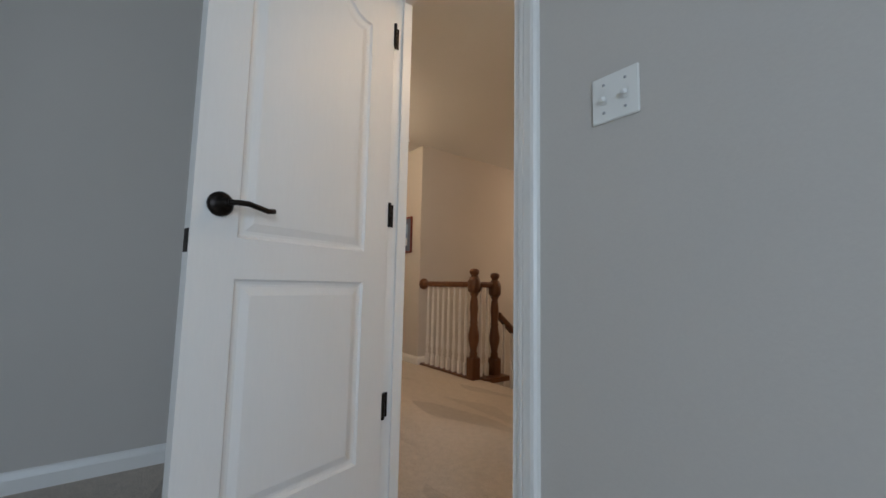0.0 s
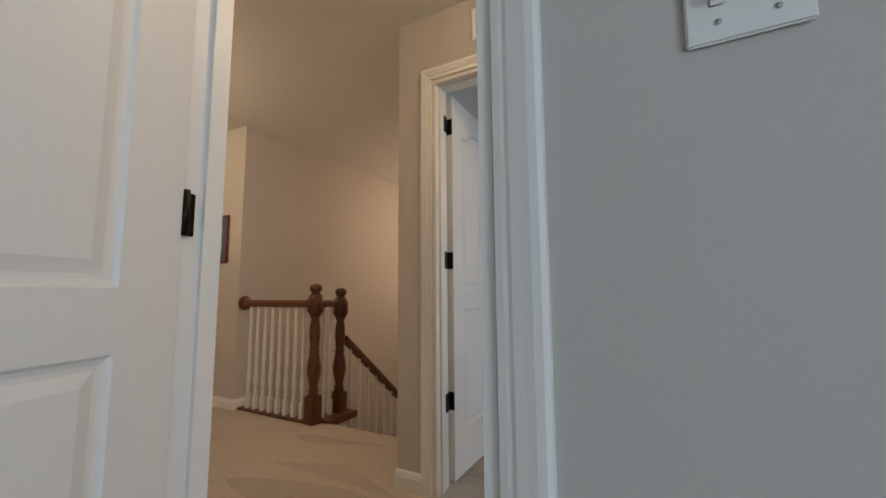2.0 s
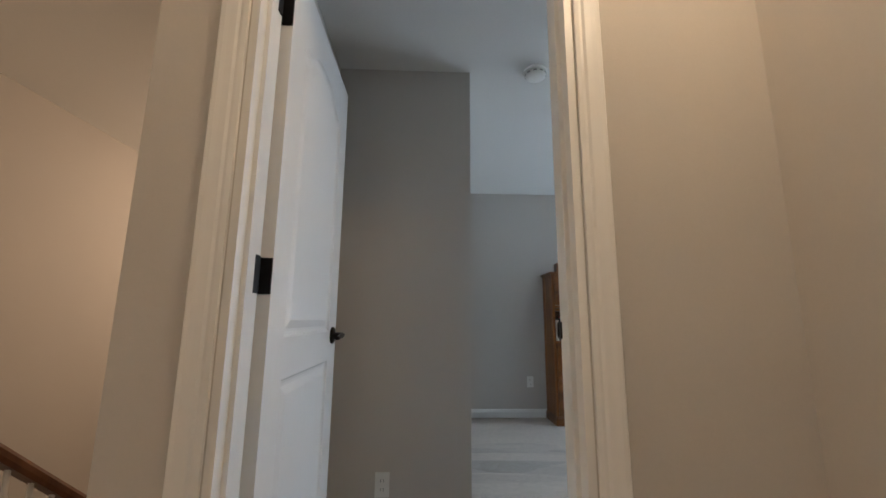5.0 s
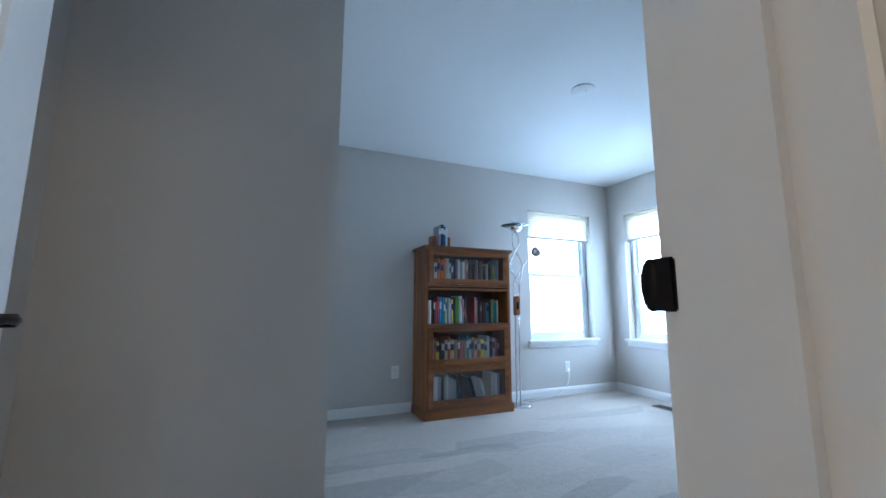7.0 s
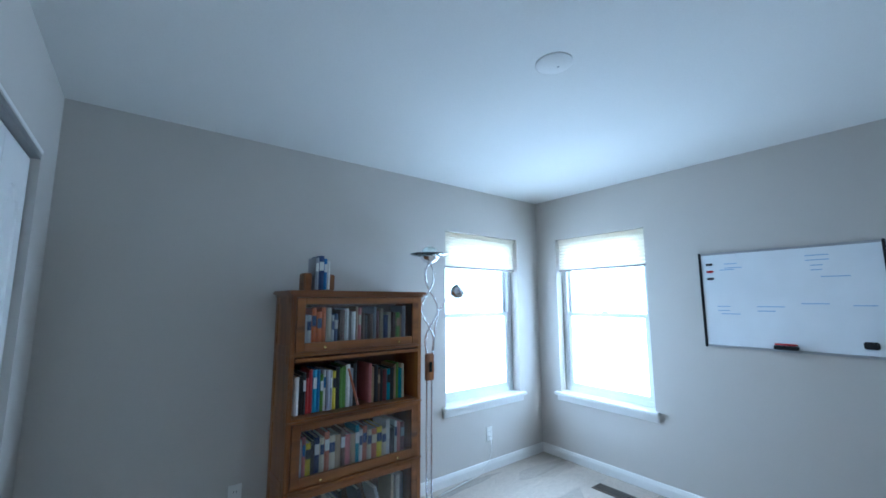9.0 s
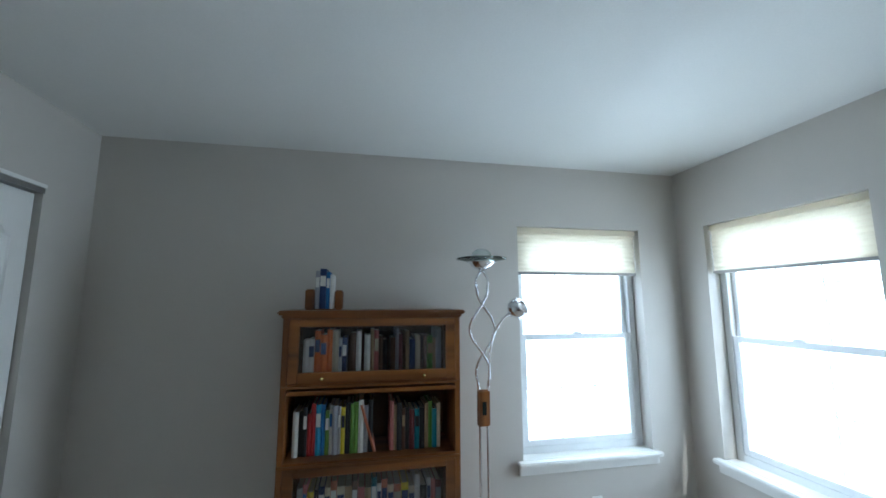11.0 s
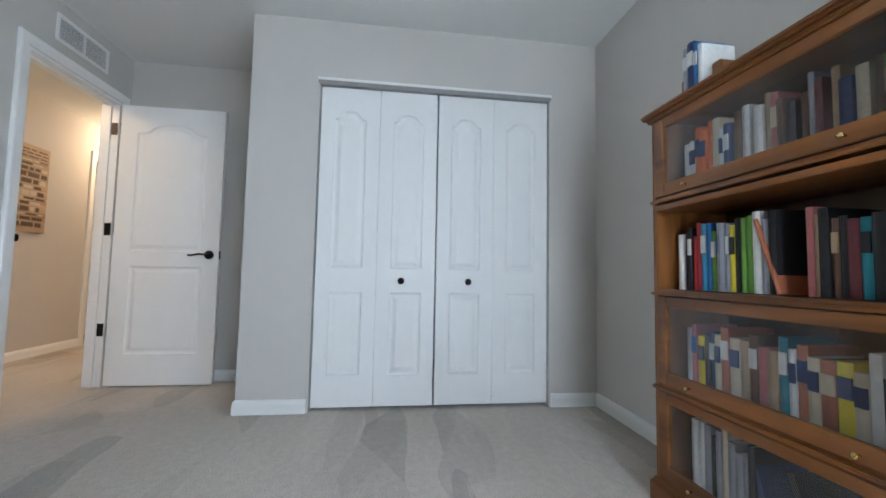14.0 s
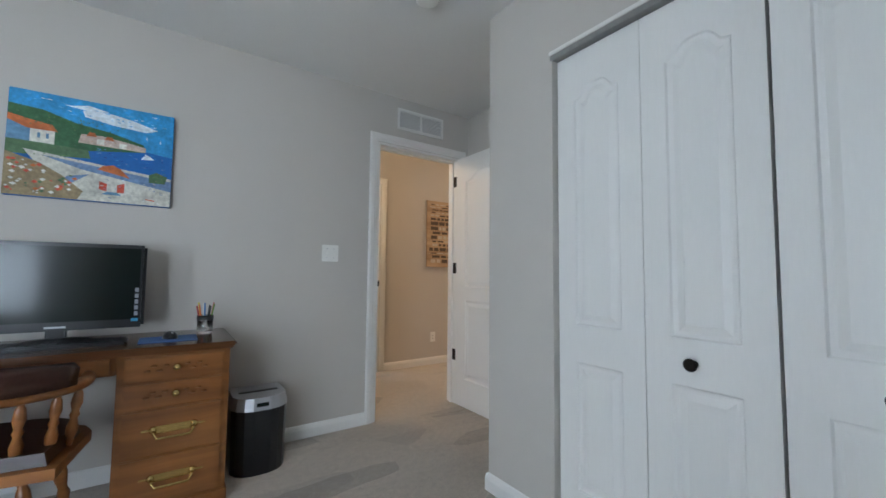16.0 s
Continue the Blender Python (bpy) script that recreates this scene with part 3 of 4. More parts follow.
b = bmesh.new()
for k in range(12):
    z, x = 1.0 - k * 0.08, -0.1 - k * 0.15
    box(b, x - 0.16, 0.4, z - 0.1, x, 0.9, z)
part("slide", b, flat("play_slide", (0.75, 0.5, 0.05)), ps)

# ---- electrical and ceiling fittings ----
def wall_plate(name, m, w, h, kind, label, category):
    """A plate in the local xz plane, centred, standing out along -y."""
    p = thing(name, label, category, m)
    part("plate", slab(-w / 2, -0.006, -h / 2, w / 2, -0.0003, h / 2, 0.002), PLATE, p)
    if kind == "outlet":
        for z in (-0.02, 0.02):
            part("socket", slab(-0.017, -0.0085, z - 0.014, 0.017, -0.0062, z + 0.014, 0.002), PLATE, p)
            b = bmesh.new()
            box(b, -0.008, -0.0092, z - 0.006, -0.006, -0.0087, z + 0.006), box(b, 0.006, -0.0092, z - 0.006, 0.008, -0.0087, z + 0.006)
            part("slot", b, BLACK, p)
    else:
        n = kind
        for k in range(n):
            x = (k - (n - 1) / 2) * 0.046
            part("toggle_slot", slab(x - 0.006, -0.0075, -0.013, x + 0.006, -0.0062, 0.013, 0.001), PLATE, p)
            b = bmesh.new()
            box(b, x - 0.004, -0.022, -0.004, x + 0.004, -0.0078, 0.004, 0.001)
            part("toggle", b, PLATE, p, at=pose(0, 0, 0.004, 25, 0, 0))
            for z in (-0.03, 0.03):
                part("screw", lathe([(0.003, 0.006), (0.003, 0.0072), (0.0, 0.0076)], pose(x, 0, z, 90), 8), SILVER, p)
    return p


def facing(x, y, z, yaw):
    return pose(x, y, z, 0, 0, yaw)


wall_plate("light_switch", facing(0.415, SY0, 1.245, 0), 0.10, 0.10, 2, "white double toggle light switch on the bedroom wall", "light switch")
wall_plate("light_switch", facing(0.455, 0, 1.205, 180), 0.114, 0.114, 2, "white double toggle light switch beside the office door", "light switch")
for m, lab in ((facing(-0.435, 1.13, 0.225, 0), "white wall outlet in the entry alcove"), (facing(0.88, NY, 0.36, 0), "white wall outlet beside the bookcase"), (facing(2.86, NY, 0.30, 0), "white wall outlet under the window"), (facing(-1.25, SY1, 0.32, 180), "white wall outlet on the landing wall")):
    wall_plate("wall_outlet", m, 0.07, 0.114, "outlet", lab, "outlet")
solid("lamp_cord", tube([(2.86, NY - 0.02, 0.28), (2.84, NY - 0.05, 0.2), (2.80, NY - 0.06, 0.1), (2.70, NY - 0.05, 0.02), (2.5, NY - 0.06, 0.006), (2.25, NY - 0.1, 0.006)], 0.0035, 6), PLATE, "thin white lamp cord hanging from the outlet", "cord")


def air_grille(m, w, h, label):
    g = thing("air_vent", label, "vent", m)
    b = bmesh.new()
    t = 0.022
    box(b, -w / 2, -0.012, -h / 2, -w / 2 + t, -0.0005, h / 2, 0.003), box(b, w / 2 - t, -0.012, -h / 2, w / 2, -0.0005, h / 2, 0.003)
    box(b, -w / 2 + t, -0.012, -h / 2, w / 2 - t, -0.0005, -h / 2 + t, 0.003), box(b, -w / 2 + t, -0.012, h / 2 - t, w / 2 - t, -0.0005, h / 2, 0.003)
    box(b, -0.008, -0.011, -h / 2 + t, 0.008, -0.0005, h / 2 - t, 0.002)
    part("frame", b, TRIM, g)
    part("backing", slab(-w / 2 + t, -0.002, -h / 2 + t, w / 2 - t, -0.0006, h / 2 - t), flat("vent_backing", (0.42, 0.41, 0.40)), g)
    n = 11
    for k in range(n):
        z = -h / 2 + t + (h - 2 * t) * (k + 0.5) / n
        for x0, x1 in ((-w / 2 + t, -0.008), (0.008, w / 2 - t)):
            part("slat", slab(x0, -0.0045, -0.001, x1, 0.0045, 0.001), TRIM, g, at=pose(0, -0.0065, z, 38))
    return g


air_grille(facing(-0.26, 0, 2.275, 180), 0.43, 0.17, "white return-air grille above the office door")
air_grille(facing(-0.20, -0.12, 2.29, 0), 0.43, 0.17, "white air grille above the door on the landing")

fv = thing("floor_vent", "brown metal floor register set into the carpet", "vent", pose(3.32, 2.52, 0.001))
part("frame", slab(-0.06, -0.15, 0, 0.06, 0.15, 0.006, 0.002), flat("register_brown", (0.16, 0.12, 0.09), 0.4), fv)
for k in range(14):
    part("slot", slab(-0.045, -0.135 + k * 0.02, 0.0062, 0.045, -0.125 + k * 0.02, 0.0075), DARKGAP, fv)


def smoke_detector(m, label):
    s = thing("smoke_detector", label, "smoke detector", m)
    part("base", lathe([(0.07, 0), (0.07, -0.012), (0.066, -0.014)], None, 28), PLATE, s)
    part("cover", lathe([(0.058, -0.014), (0.060, -0.020), (0.056, -0.036), (0.040, -0.044), (0.0, -0.045)], None, 28), PLATE, s)
    for k in range(10):
        a = 2 * math.pi * k / 10
        part("slot", slab(-0.010, -0.001, -0.003, 0.010, 0.001, 0.003), GREYMETAL, s, at=pose(0.0595 * math.cos(a), 0.0595 * math.sin(a), -0.025, 0, 0, math.degrees(a) + 90))


smoke_detector(pose(0.38, 1.10, TOP), "white round smoke detector on the office ceiling")
smoke_detector(pose(-2.80, 0.05, TOP), "white round smoke detector on the landing ceiling")
cp = thing("blank_cover", "white round blank cover plate on the office ceiling", "cover plate", pose(1.69, 1.73, TOP))
part("plate", lathe([(0.078, 0), (0.078, -0.002), (0.074, -0.004), (0.0, -0.0045)], None, 32), CEIL, cp)
part("screw", lathe([(0.005, -0.0045), (0.004, -0.006), (0.0, -0.0065)], pose(0.03, 0, 0), 8), SILVER, cp)

BULB = glow("lit_glass", (1.0, 0.72, 0.42), 3.5)
for x, y in ((-2.6, -0.9), (0.30, -0.72)):
    cl = thing("ceiling_light", "lit flush ceiling light with dark bronze rim", "ceiling light", pose(x, y, TOP), "landing ceiling lights")
    part("rim", lathe([(0.15, 0), (0.165, -0.01), (0.165, -0.035), (0.145, -0.045)], None, 32), BRONZE, cl)
    gl = part("glass_bowl", lathe([(0.143, -0.046), (0.125, -0.075), (0.08, -0.098), (0.02, -0.108)], None, 32), BULB, cl)
    gl.visible_shadow = False

# ---- bookcase ----
BX0, BX1, BYF, BYB = 1.05, 1.91, 3.045, 3.36
bc = thing("bookcase", "honey oak barrister bookcase with glazed lift-up doors, one open", "bookcase", pose(0, 0, 0))
Z = (0.09, 0.43, 0.785, 1.14, 1.47)
for x0, x1 in ((BX0, BX0 + 0.022), (BX1 - 0.022, BX1)):
    sp = part("side_panel", slab(x0, BYF, 0.0, x1, BYB, 1.465, 0.003), OAK, bc)
    out = -1 if x0 == BX0 else 1
    xs = x0 if out < 0 else x1
    for z0, z1 in zip(Z, Z[1:]):
        a, b2 = (xs - 0.006, xs - 0.0005) if out < 0 else (xs + 0.0005, xs + 0.006)
        for y0, y1, lo, hi in ((BYF + 0.002, BYF + 0.045, z0, z1 - 0.003), (BYB - 0.045, BYB, z0, z1 - 0.003), (BYF + 0.046, BYB - 0.046, z0, z0 + 0.045), (BYF + 0.046, BYB - 0.046, z1 - 0.048, z1 - 0.003)):
            part("side_rail", slab(a, y0, lo, b2, y1, hi, 0.002), OAK, sp)
crown = bmesh.new()
box(crown, BX0 - 0.03, BYF - 0.035, 1.478, BX1 + 0.03, BYB + 0.008, 1.50, 0.008), box(crown, BX0 - 0.014, BYF - 0.018, 1.462, BX1 + 0.014, BYB, 1.480, 0.006)
part("top", crown, OAKH, bc)
plinth = bmesh.new()
box(plinth, BX0 - 0.016, BYF - 0.022, 0, BX1 + 0.016, BYB, 0.075, 0.004), box(plinth, BX0 - 0.010, BYF - 0.014, 0.072, BX1 + 0.010, BYB, 0.09, 0.006)
part("plinth", plinth, OAKH, bc)
part("back_panel", slab(BX0 + 0.022, BYB - 0.012, 0.09, BX1 - 0.022, BYB - 0.004, 1.465), OAKSHADED, bc)
for z in Z[:4]:
    sh = bmesh.new()
    box(sh, BX0 + 0.0225, BYF + 0.002, z - 0.002, BX1 - 0.0225, BYB - 0.0125, z + 0.016, 0.002)
    if z > 0.1:
        box(sh, BX0 - 0.004, BYF - 0.016, z - 0.006, BX1 + 0.004, BYF + 0.0015, z + 0.006, 0.004)
    part("shelf", sh, OAKH, bc)
for k in (0, 1, 3):
    z0, z1 = Z[k] + 0.018, Z[k + 1] - 0.010
    x0, x1 = BX0 + 0.024, BX1 - 0.024
    fr = bmesh.new()
    st = 0.048
    y0, y1 = BYF - 0.008, BYF + 0.012
    box(fr, x0, y0, z0, x0 + st, y1, z1, 0.003), box(fr, x1 - st, y0, z0, x1, y1, z1, 0.003)
    box(fr, x0 + st, y0, z0, x1 - st, y1, z0 + st, 0.003), box(fr, x0 + st, y0, z1 - st + 0.01, x1 - st, y1, z1, 0.003)
    dr = part("door", fr, OAKH, bc, "glazed oak lift-up door")
    g = part("glass", slab(x0 + st, BYF, z0 + st, x1 - st, BYF + 0.003, z1 - st + 0.01), GLASS, dr)
    g.visible_shadow = False
    for x in (x0 + 0.16, x1 - 0.16):
        part("knob", lathe([(0.004, 0), (0.004, 0.008), (0.008, 0.014), (0.007, 0.018), (0.0, 0.019)], pose(x, y0, z0 + 0.02, 90), 12), BRASS, dr, "small brass knob")
part("lifted_door", slab(BX0 + 0.026, BYF - 0.012, Z[2] + 0.318, BX1 - 0.026, BYB - 0.03, Z[2] + 0.338, 0.003), OAKH, bc, "door slid back under the shelf above")

# books
PAL = {}
for nm, c in dict(white=(0.72, 0.71, 0.67), cream=(0.62, 0.54, 0.38), orange=(0.72, 0.17, 0.025), navy=(0.02, 0.045, 0.14), black=(0.018, 0.018, 0.02), red=(0.40, 0.025, 0.025), blue=(0.03, 0.16, 0.42), sky=(0.05, 0.30, 0.52), grey=(0.32, 0.32, 0.35), green=(0.13, 0.28, 0.04), yellow=(0.75, 0.62, 0.04), rust=(0.42, 0.13, 0.06), tan=(0.40, 0.28, 0.16), pink=(0.50, 0.17, 0.16), maroon=(0.13, 0.025, 0.03), teal=(0.02, 0.22, 0.28), brown=(0.12, 0.06, 0.035)).items():
    PAL[nm] = flat("cover_" + nm, c, 0.45)


def book(m, w, h, d, cover, band="", label="", band2=""):
    """Spine towards -y, in x 0..w, z 0..h, y 0..d."""
    b = bmesh.new()
    t = min(0.003, w * 0.15)
    box(b, 0, 0, 0, t, d, h), box(b, w - t, 0, 0, w, d, h)
    n = 5
    outer = [b.verts.new((t + (w - 2 * t) * k / n, -0.004 * math.sin(math.pi * k / n), z)) for z in (0, h) for k in range(n + 1)]
    for k in range(n):
        b.faces.new((outer[k], outer[k + 1], outer[n + 2 + k], outer[n + 1 + k])).smooth = True
    box(b, t, 0.003, 0.004, w - t, d - 0.004, h - 0.004, 0, 1)
    ob = solid("book", b, (PAL[cover], PAPER), label or f"{cover} covered book standing on the bookcase shelf", "book", "", "books in the bookcase", m)
    if band:
        part("title_label", slab(0.002, -0.0056, h * 0.56, w - 0.002, -0.0005, h * 0.82), PAL[band], ob)
    if band2:
        part("title_bar", slab(w * 0.3, -0.0056, h * 0.18, w * 0.7, -0.0005, h * 0.5), PAL[band2], ob)
    return ob


ROWS = [
    (Z[3] + 0.017, 0.26, "white white:navy orange:navy orange:navy orange cream white:navy navy:white - brown white - white tan pink:cream brown black - brown grey maroon - tan navy cream - brown green:tan tan grey"),
    (Z[2] + 0.017, 0.265, "white black black:white red red sky:white blue green:white white:blue grey grey:white yellow:black black green green white grey black rust/ - pink tan black brown:tan black maroon teal:black black tan green teal cream"),
    (Z[1] + 0.017, 0.25, "white pink:blue yellow:black black navy:white cream:navy rust:white cream:navy tan brown:white pink tan teal:white white:navy rust:navy cream:navy rust:cream yellow:navy cream:navy white black white:navy pink maroon:grey"),
    (Z[0] + 0.017, 0.26, "black white white grey black grey cream grey grey grey black - - navy/ - - - black/ - - white/ cream - white grey"),
]
rng = random.Random(5)
for z, hmax, text in ROWS:
    x = BX0 + (0.05 if z > 0.5 and z < 1.1 and z > 0.7 else 0.082)
    words = text.split()
    room = BX1 - 0.075 - x
    widths = [rng.uniform(0.018, 0.034) if w != "-" else 0.016 for w in words]
    room -= 0.056 * sum(w.endswith("/") for w in words)
    f = room / sum(widths)
    widths = [v * min(f * 0.99, 1.35) for v in widths]
    for w, wd in zip(words, widths):
        if w == "-":
            x += wd
            continue
        lean = w.endswith("/")
        col, _, band = w.strip("/").partition(":")
        tall = hmax * rng.uniform(0.72, 0.95)
        d = rng.uniform(0.15, 0.19)
        y = BYF + 0.065 + rng.uniform(0, 0.012)
        if lean:
            ang = -17
            book(pose(x + wd * 0.15, y, z + 0.001, 0, ang, 0), wd * 0.85, tall, d, col, band, f"{col} covered book leaning on the bookcase shelf")
            x += wd + 0.055
        else:
            book(pose(x, y, z + 0.001), wd - 0.001, tall, d, col, band)
            x += wd
be = thing("bookend", "brown wooden bookends on top of the bookcase", "bookend", pose(1.13, 3.11, 1.5005))
part("left_block", slab(0, 0, 0, 0.045, 0.10, 0.105, 0.006), OAKH, be)
part("right_block", slab(0.145, 0, 0, 0.185, 0.10, 0.10, 0.006), OAKH, be)
part("tray", slab(0.0455, 0.0, 0, 0.1445, 0.10, 0.006, 0.001), OAKH, be)
for x, w, c, h in ((0.052, 0.020, "grey", 0.19), (0.073, 0.03, "navy", 0.20), (0.104, 0.018, "blue", 0.185), (0.123, 0.018, "white", 0.17)):
    book(pose(1.13 + x, 3.08, 1.5075), w, h, 0.13, c, "white" if c != "white" else "", f"{c} paperback between wooden bookends")

# ---- floor lamp ----
fl = thing("floor_lamp", "chrome twisted-stem torchiere floor lamp with reading arm", "floor lamp", pose(2.08, 3.18, 0))
part("base", lathe([(0.125, 0), (0.13, 0.006), (0.128, 0.018), (0.115, 0.024), (0.03, 0.030), (0.0, 0.031)], None, 36), CHROME, fl)
for s in (-1, 1):
    pts = [(s * 0.022, 0, 0.028), (s * 0.022, 0, 0.5), (s * 0.022, 0, 1.0), (s * 0.03, 0, 1.10)]
    for k in range(25):
        u = k / 24
        a = s * math.cos(2.0 * math.pi * u)
        pts.append((a * (0.036 + 0.038 * math.sin(math.pi * min(1, u * 1.1))), 0.014 * s * math.sin(2 * math.pi * u), 1.12 + 0.55 * u))
    pts += [(s * 0.015, 0, 1.705), (0, 0, 1.72)]
    part("stem", tube(pts, 0.007, 10), CHROME, fl)
part("wood_grip", slab(-0.034, -0.016, 0.87, 0.034, 0.016, 1.06, 0.006), OAK, fl, "wooden switch block on the stem")
part("dimmer_plate", slab(-0.012, -0.020, 0.93, 0.012, -0.0165, 1.0, 0.001), SCREEN, fl)
part("reading_arm", tube([(0.028, -0.012, 1.08), (0.030, -0.03, 1.25), (0.045, -0.05, 1.36), (0.09, -0.09, 1.45), (0.13, -0.12, 1.49)], 0.0055), CHROME, fl)
sp = part("reading_head", lathe([(0.010, -0.05), (0.03, -0.046), (0.05, -0.025), (0.057, 0.0), (0.052, 0.028), (0.046, 0.034), (0.044, 0.028), (0.02, 0.02)], None, 28), CHROME, fl, "", pose(0.155, -0.14, 1.505, 60, 0, 40))
part("bulb", lathe([(0.018, 0.021), (0.018, 0.03), (0.0, 0.031)], None, 16), FROST, sp)
part("cup", lathe([(0.012, 1.715), (0.05, 1.735), (0.075, 1.765), (0.078, 1.772), (0.06, 1.772)], None, 32), CHROME, fl)
part("glass_dish", lathe([(0.078, 1.768), (0.140, 1.782), (0.147, 1.786), (0.140, 1.789), (0.078, 1.776)], None, 40), GREENGLASS, fl, "clear greenish glass disc")
part("dome", lathe([(0.064, 1.777), (0.062, 1.80), (0.05, 1.825), (0.028, 1.84), (0.0, 1.843)], None, 28), FROST, fl)

# ---- whiteboard ----
wb = thing("whiteboard", "white dry-erase board with faint writing and black ends", "whiteboard", pose(EX, 1.45, 1.445, 0, 0, -90))
part("surface", slab(-0.44, -0.014, -0.31, 0.44, -0.004, 0.31, 0.001), BOARD, wb)
part("top_rail", slab(-0.44, -0.018, 0.3105, 0.44, -0.003, 0.325, 0.002), SILVER, wb)
part("bottom_rail", slab(-0.44, -0.018, -0.325, 0.44, -0.003, -0.3105, 0.002), SILVER, wb)
for x in (-0.455, 0.4405):
    part("end_cap", slab(x, -0.022, -0.328, x + 0.0145, -0.003, 0.328, 0.003), BLACK, wb)
part("tray", slab(-0.08, -0.055, -0.322, 0.06, -0.0185, -0.310, 0.003), SILVER, wb)
INK = flat("ink_blue", (0.30, 0.45, 0.66))
r2 = random.Random(3)
for x, z, n in ((-0.30, 0.24, 2), (-0.33, 0.20, 1), (0.12, 0.26, 2), (0.14, 0.20, 2), (0.18, 0.13, 1), (-0.36, -0.05, 2), (-0.14, -0.05, 2), (0.08, -0.03, 1), (0.30, -0.04, 1), (-0.34, -0.10, 1)):
    for k in range(n):
        w = r2.uniform(0.05, 0.14)
        part("writing", slab(x, -0.0148, z - k * 0.028, x + w, -0.0142, z - k * 0.028 + 0.005), INK, wb)
for k in range(3):
    part("magnet", slab(-0.41, -0.026, 0.235 - k * 0.05, -0.365, -0.0145, 0.252 - k * 0.05, 0.004), (BLACK, flat("magnet_red", (0.4, 0.03, 0.03)))[k % 2], wb)
part("magnet_clip", slab(0.32, -0.03, -0.275, 0.38, -0.0145, -0.235, 0.005), BLACK, wb)
er = thing("board_eraser", "black and red eraser with markers on the board tray", "eraser", pose(EX, 1.45, 1.445, 0, 0, -90))
part("body", slab(-0.07, -0.05, -0.3095, 0.05, -0.024, -0.285, 0.004), BLACK, er)
part("marker", lathe([(0.006, 0), (0.006, 0.1), (0.004, 0.11)], pose(-0.065, -0.036, -0.278, 0, 90), 10), flat("marker_red", (0.5, 0.03, 0.03)), er)

# ---- desk ----
DX0, DX1, DY1, DT = 1.10, 2.52, 0.53, 0.745
desk = thing("desk", "maple double-pedestal desk with carved drawers and brass pulls", "desk", pose(0, 0, 0))
tp = bmesh.new()
box(tp, DX0 - 0.025, 0.025, DT - 0.022, DX1 + 0.025, DY1 + 0.02, DT, 0.008), box(tp, DX0 - 0.012, 0.03, DT - 0.034, DX1 + 0.012, DY1 + 0.008, DT - 0.020, 0.005)
part("top", tp, MAPLETOP, desk, "dark polished wooden top")
for p0, p1 in ((DX0, DX0 + 0.42), (DX1 - 0.42, DX1)):
    body = bmesh.new()
    box(body, p0, 0.04, 0.06, p1, DY1 - 0.02, DT - 0.034, 0.004), box(body, p0 - 0.008, 0.035, 0.0, p1 + 0.008, DY1 - 0.01, 0.065, 0.006)
    part("pedestal", body, MAPLE, desk)
    for z0, z1, pull in ((0.60, 0.70, 0), (0.485, 0.59, 0), (0.285, 0.475, 1), (0.08, 0.275, 1)):
        d = bmesh.new()
        box(d, p0 + 0.025, DY1 - 0.019, z0, p1 - 0.025, DY1 - 0.004, z1, 0.005)
        dr = part("drawer", d, MAPLE, desk)
        c, zc = (p0 + p1) / 2, (z0 + z1) / 2
        if pull:
            bl = bmesh.new()
            tube([(c - 0.075, DY1 + 0.0, zc + 0.008), (c - 0.072, DY1 + 0.022, zc - 0.002), (c - 0.06, DY1 + 0.028, zc - 0.022), (c + 0.06, DY1 + 0.028, zc - 0.022), (c + 0.072, DY1 + 0.022, zc - 0.002), (c + 0.075, DY1 + 0.0, zc + 0.008)], 0.005, 8, bl)
            part("bail_pull", bl, BRASS, dr)
            pl = bmesh.new()
            for sx in (-1, 1):
                lathe([(0.016, 0), (0.012, 0.004), (0.008, 0.010), (0.0, 0.011)], pose(c + sx * 0.075, DY1 - 0.0035, zc + 0.008, -90), 12, pl)
                box(pl, c + sx * 0.10 - 0.016, DY1 - 0.0035, zc + 0.004, c + sx * 0.10 + 0.016, DY1 - 0.001, zc + 0.012, 0.001)
            box(pl, c - 0.07, DY1 - 0.0035, zc - 0.010, c + 0.07, DY1 - 0.0012, zc + 0.022, 0.001)
            part("pull_plate", pl, BRASS, dr)
        else:
            part("knob", lathe([(0.013, 0), (0.012, 0.003), (0.006, 0.006), (0.006, 0.012), (0.014, 0.018), (0.013, 0.025), (0.0, 0.028)], pose(c, DY1 - 0.0035, zc, -90), 16), BRASS, dr)
            for sx in (-1, 1):
                lf = bmesh.new()
                for j in range(4):
                    lathe([(0.002, 0), (0.008, 0.002), (0.003, 0.004), (0.0, 0.0045)], pose(c + sx * (0.04 + 0.022 * j), DY1 - 0.0038, zc + 0.010 * (-1) ** j, -90) @ Matrix.Diagonal((1.6, 0.7, 1, 1)), 8, lf)
                part("carving", lf, MAPLE, dr, "carved leaf spray")
apron = bmesh.new()
box(apron, DX0 + 0.4205, DY1 - 0.10, 0.63, DX1 - 0.4205, DY1 - 0.03, DT - 0.034, 0.004), box(apron, DX0 + 0.44, DY1 - 0.03, 0.64, DX1 - 0.44, DY1 - 0.018, 0.705, 0.004)
part("centre_drawer", apron, MAPLE, desk)

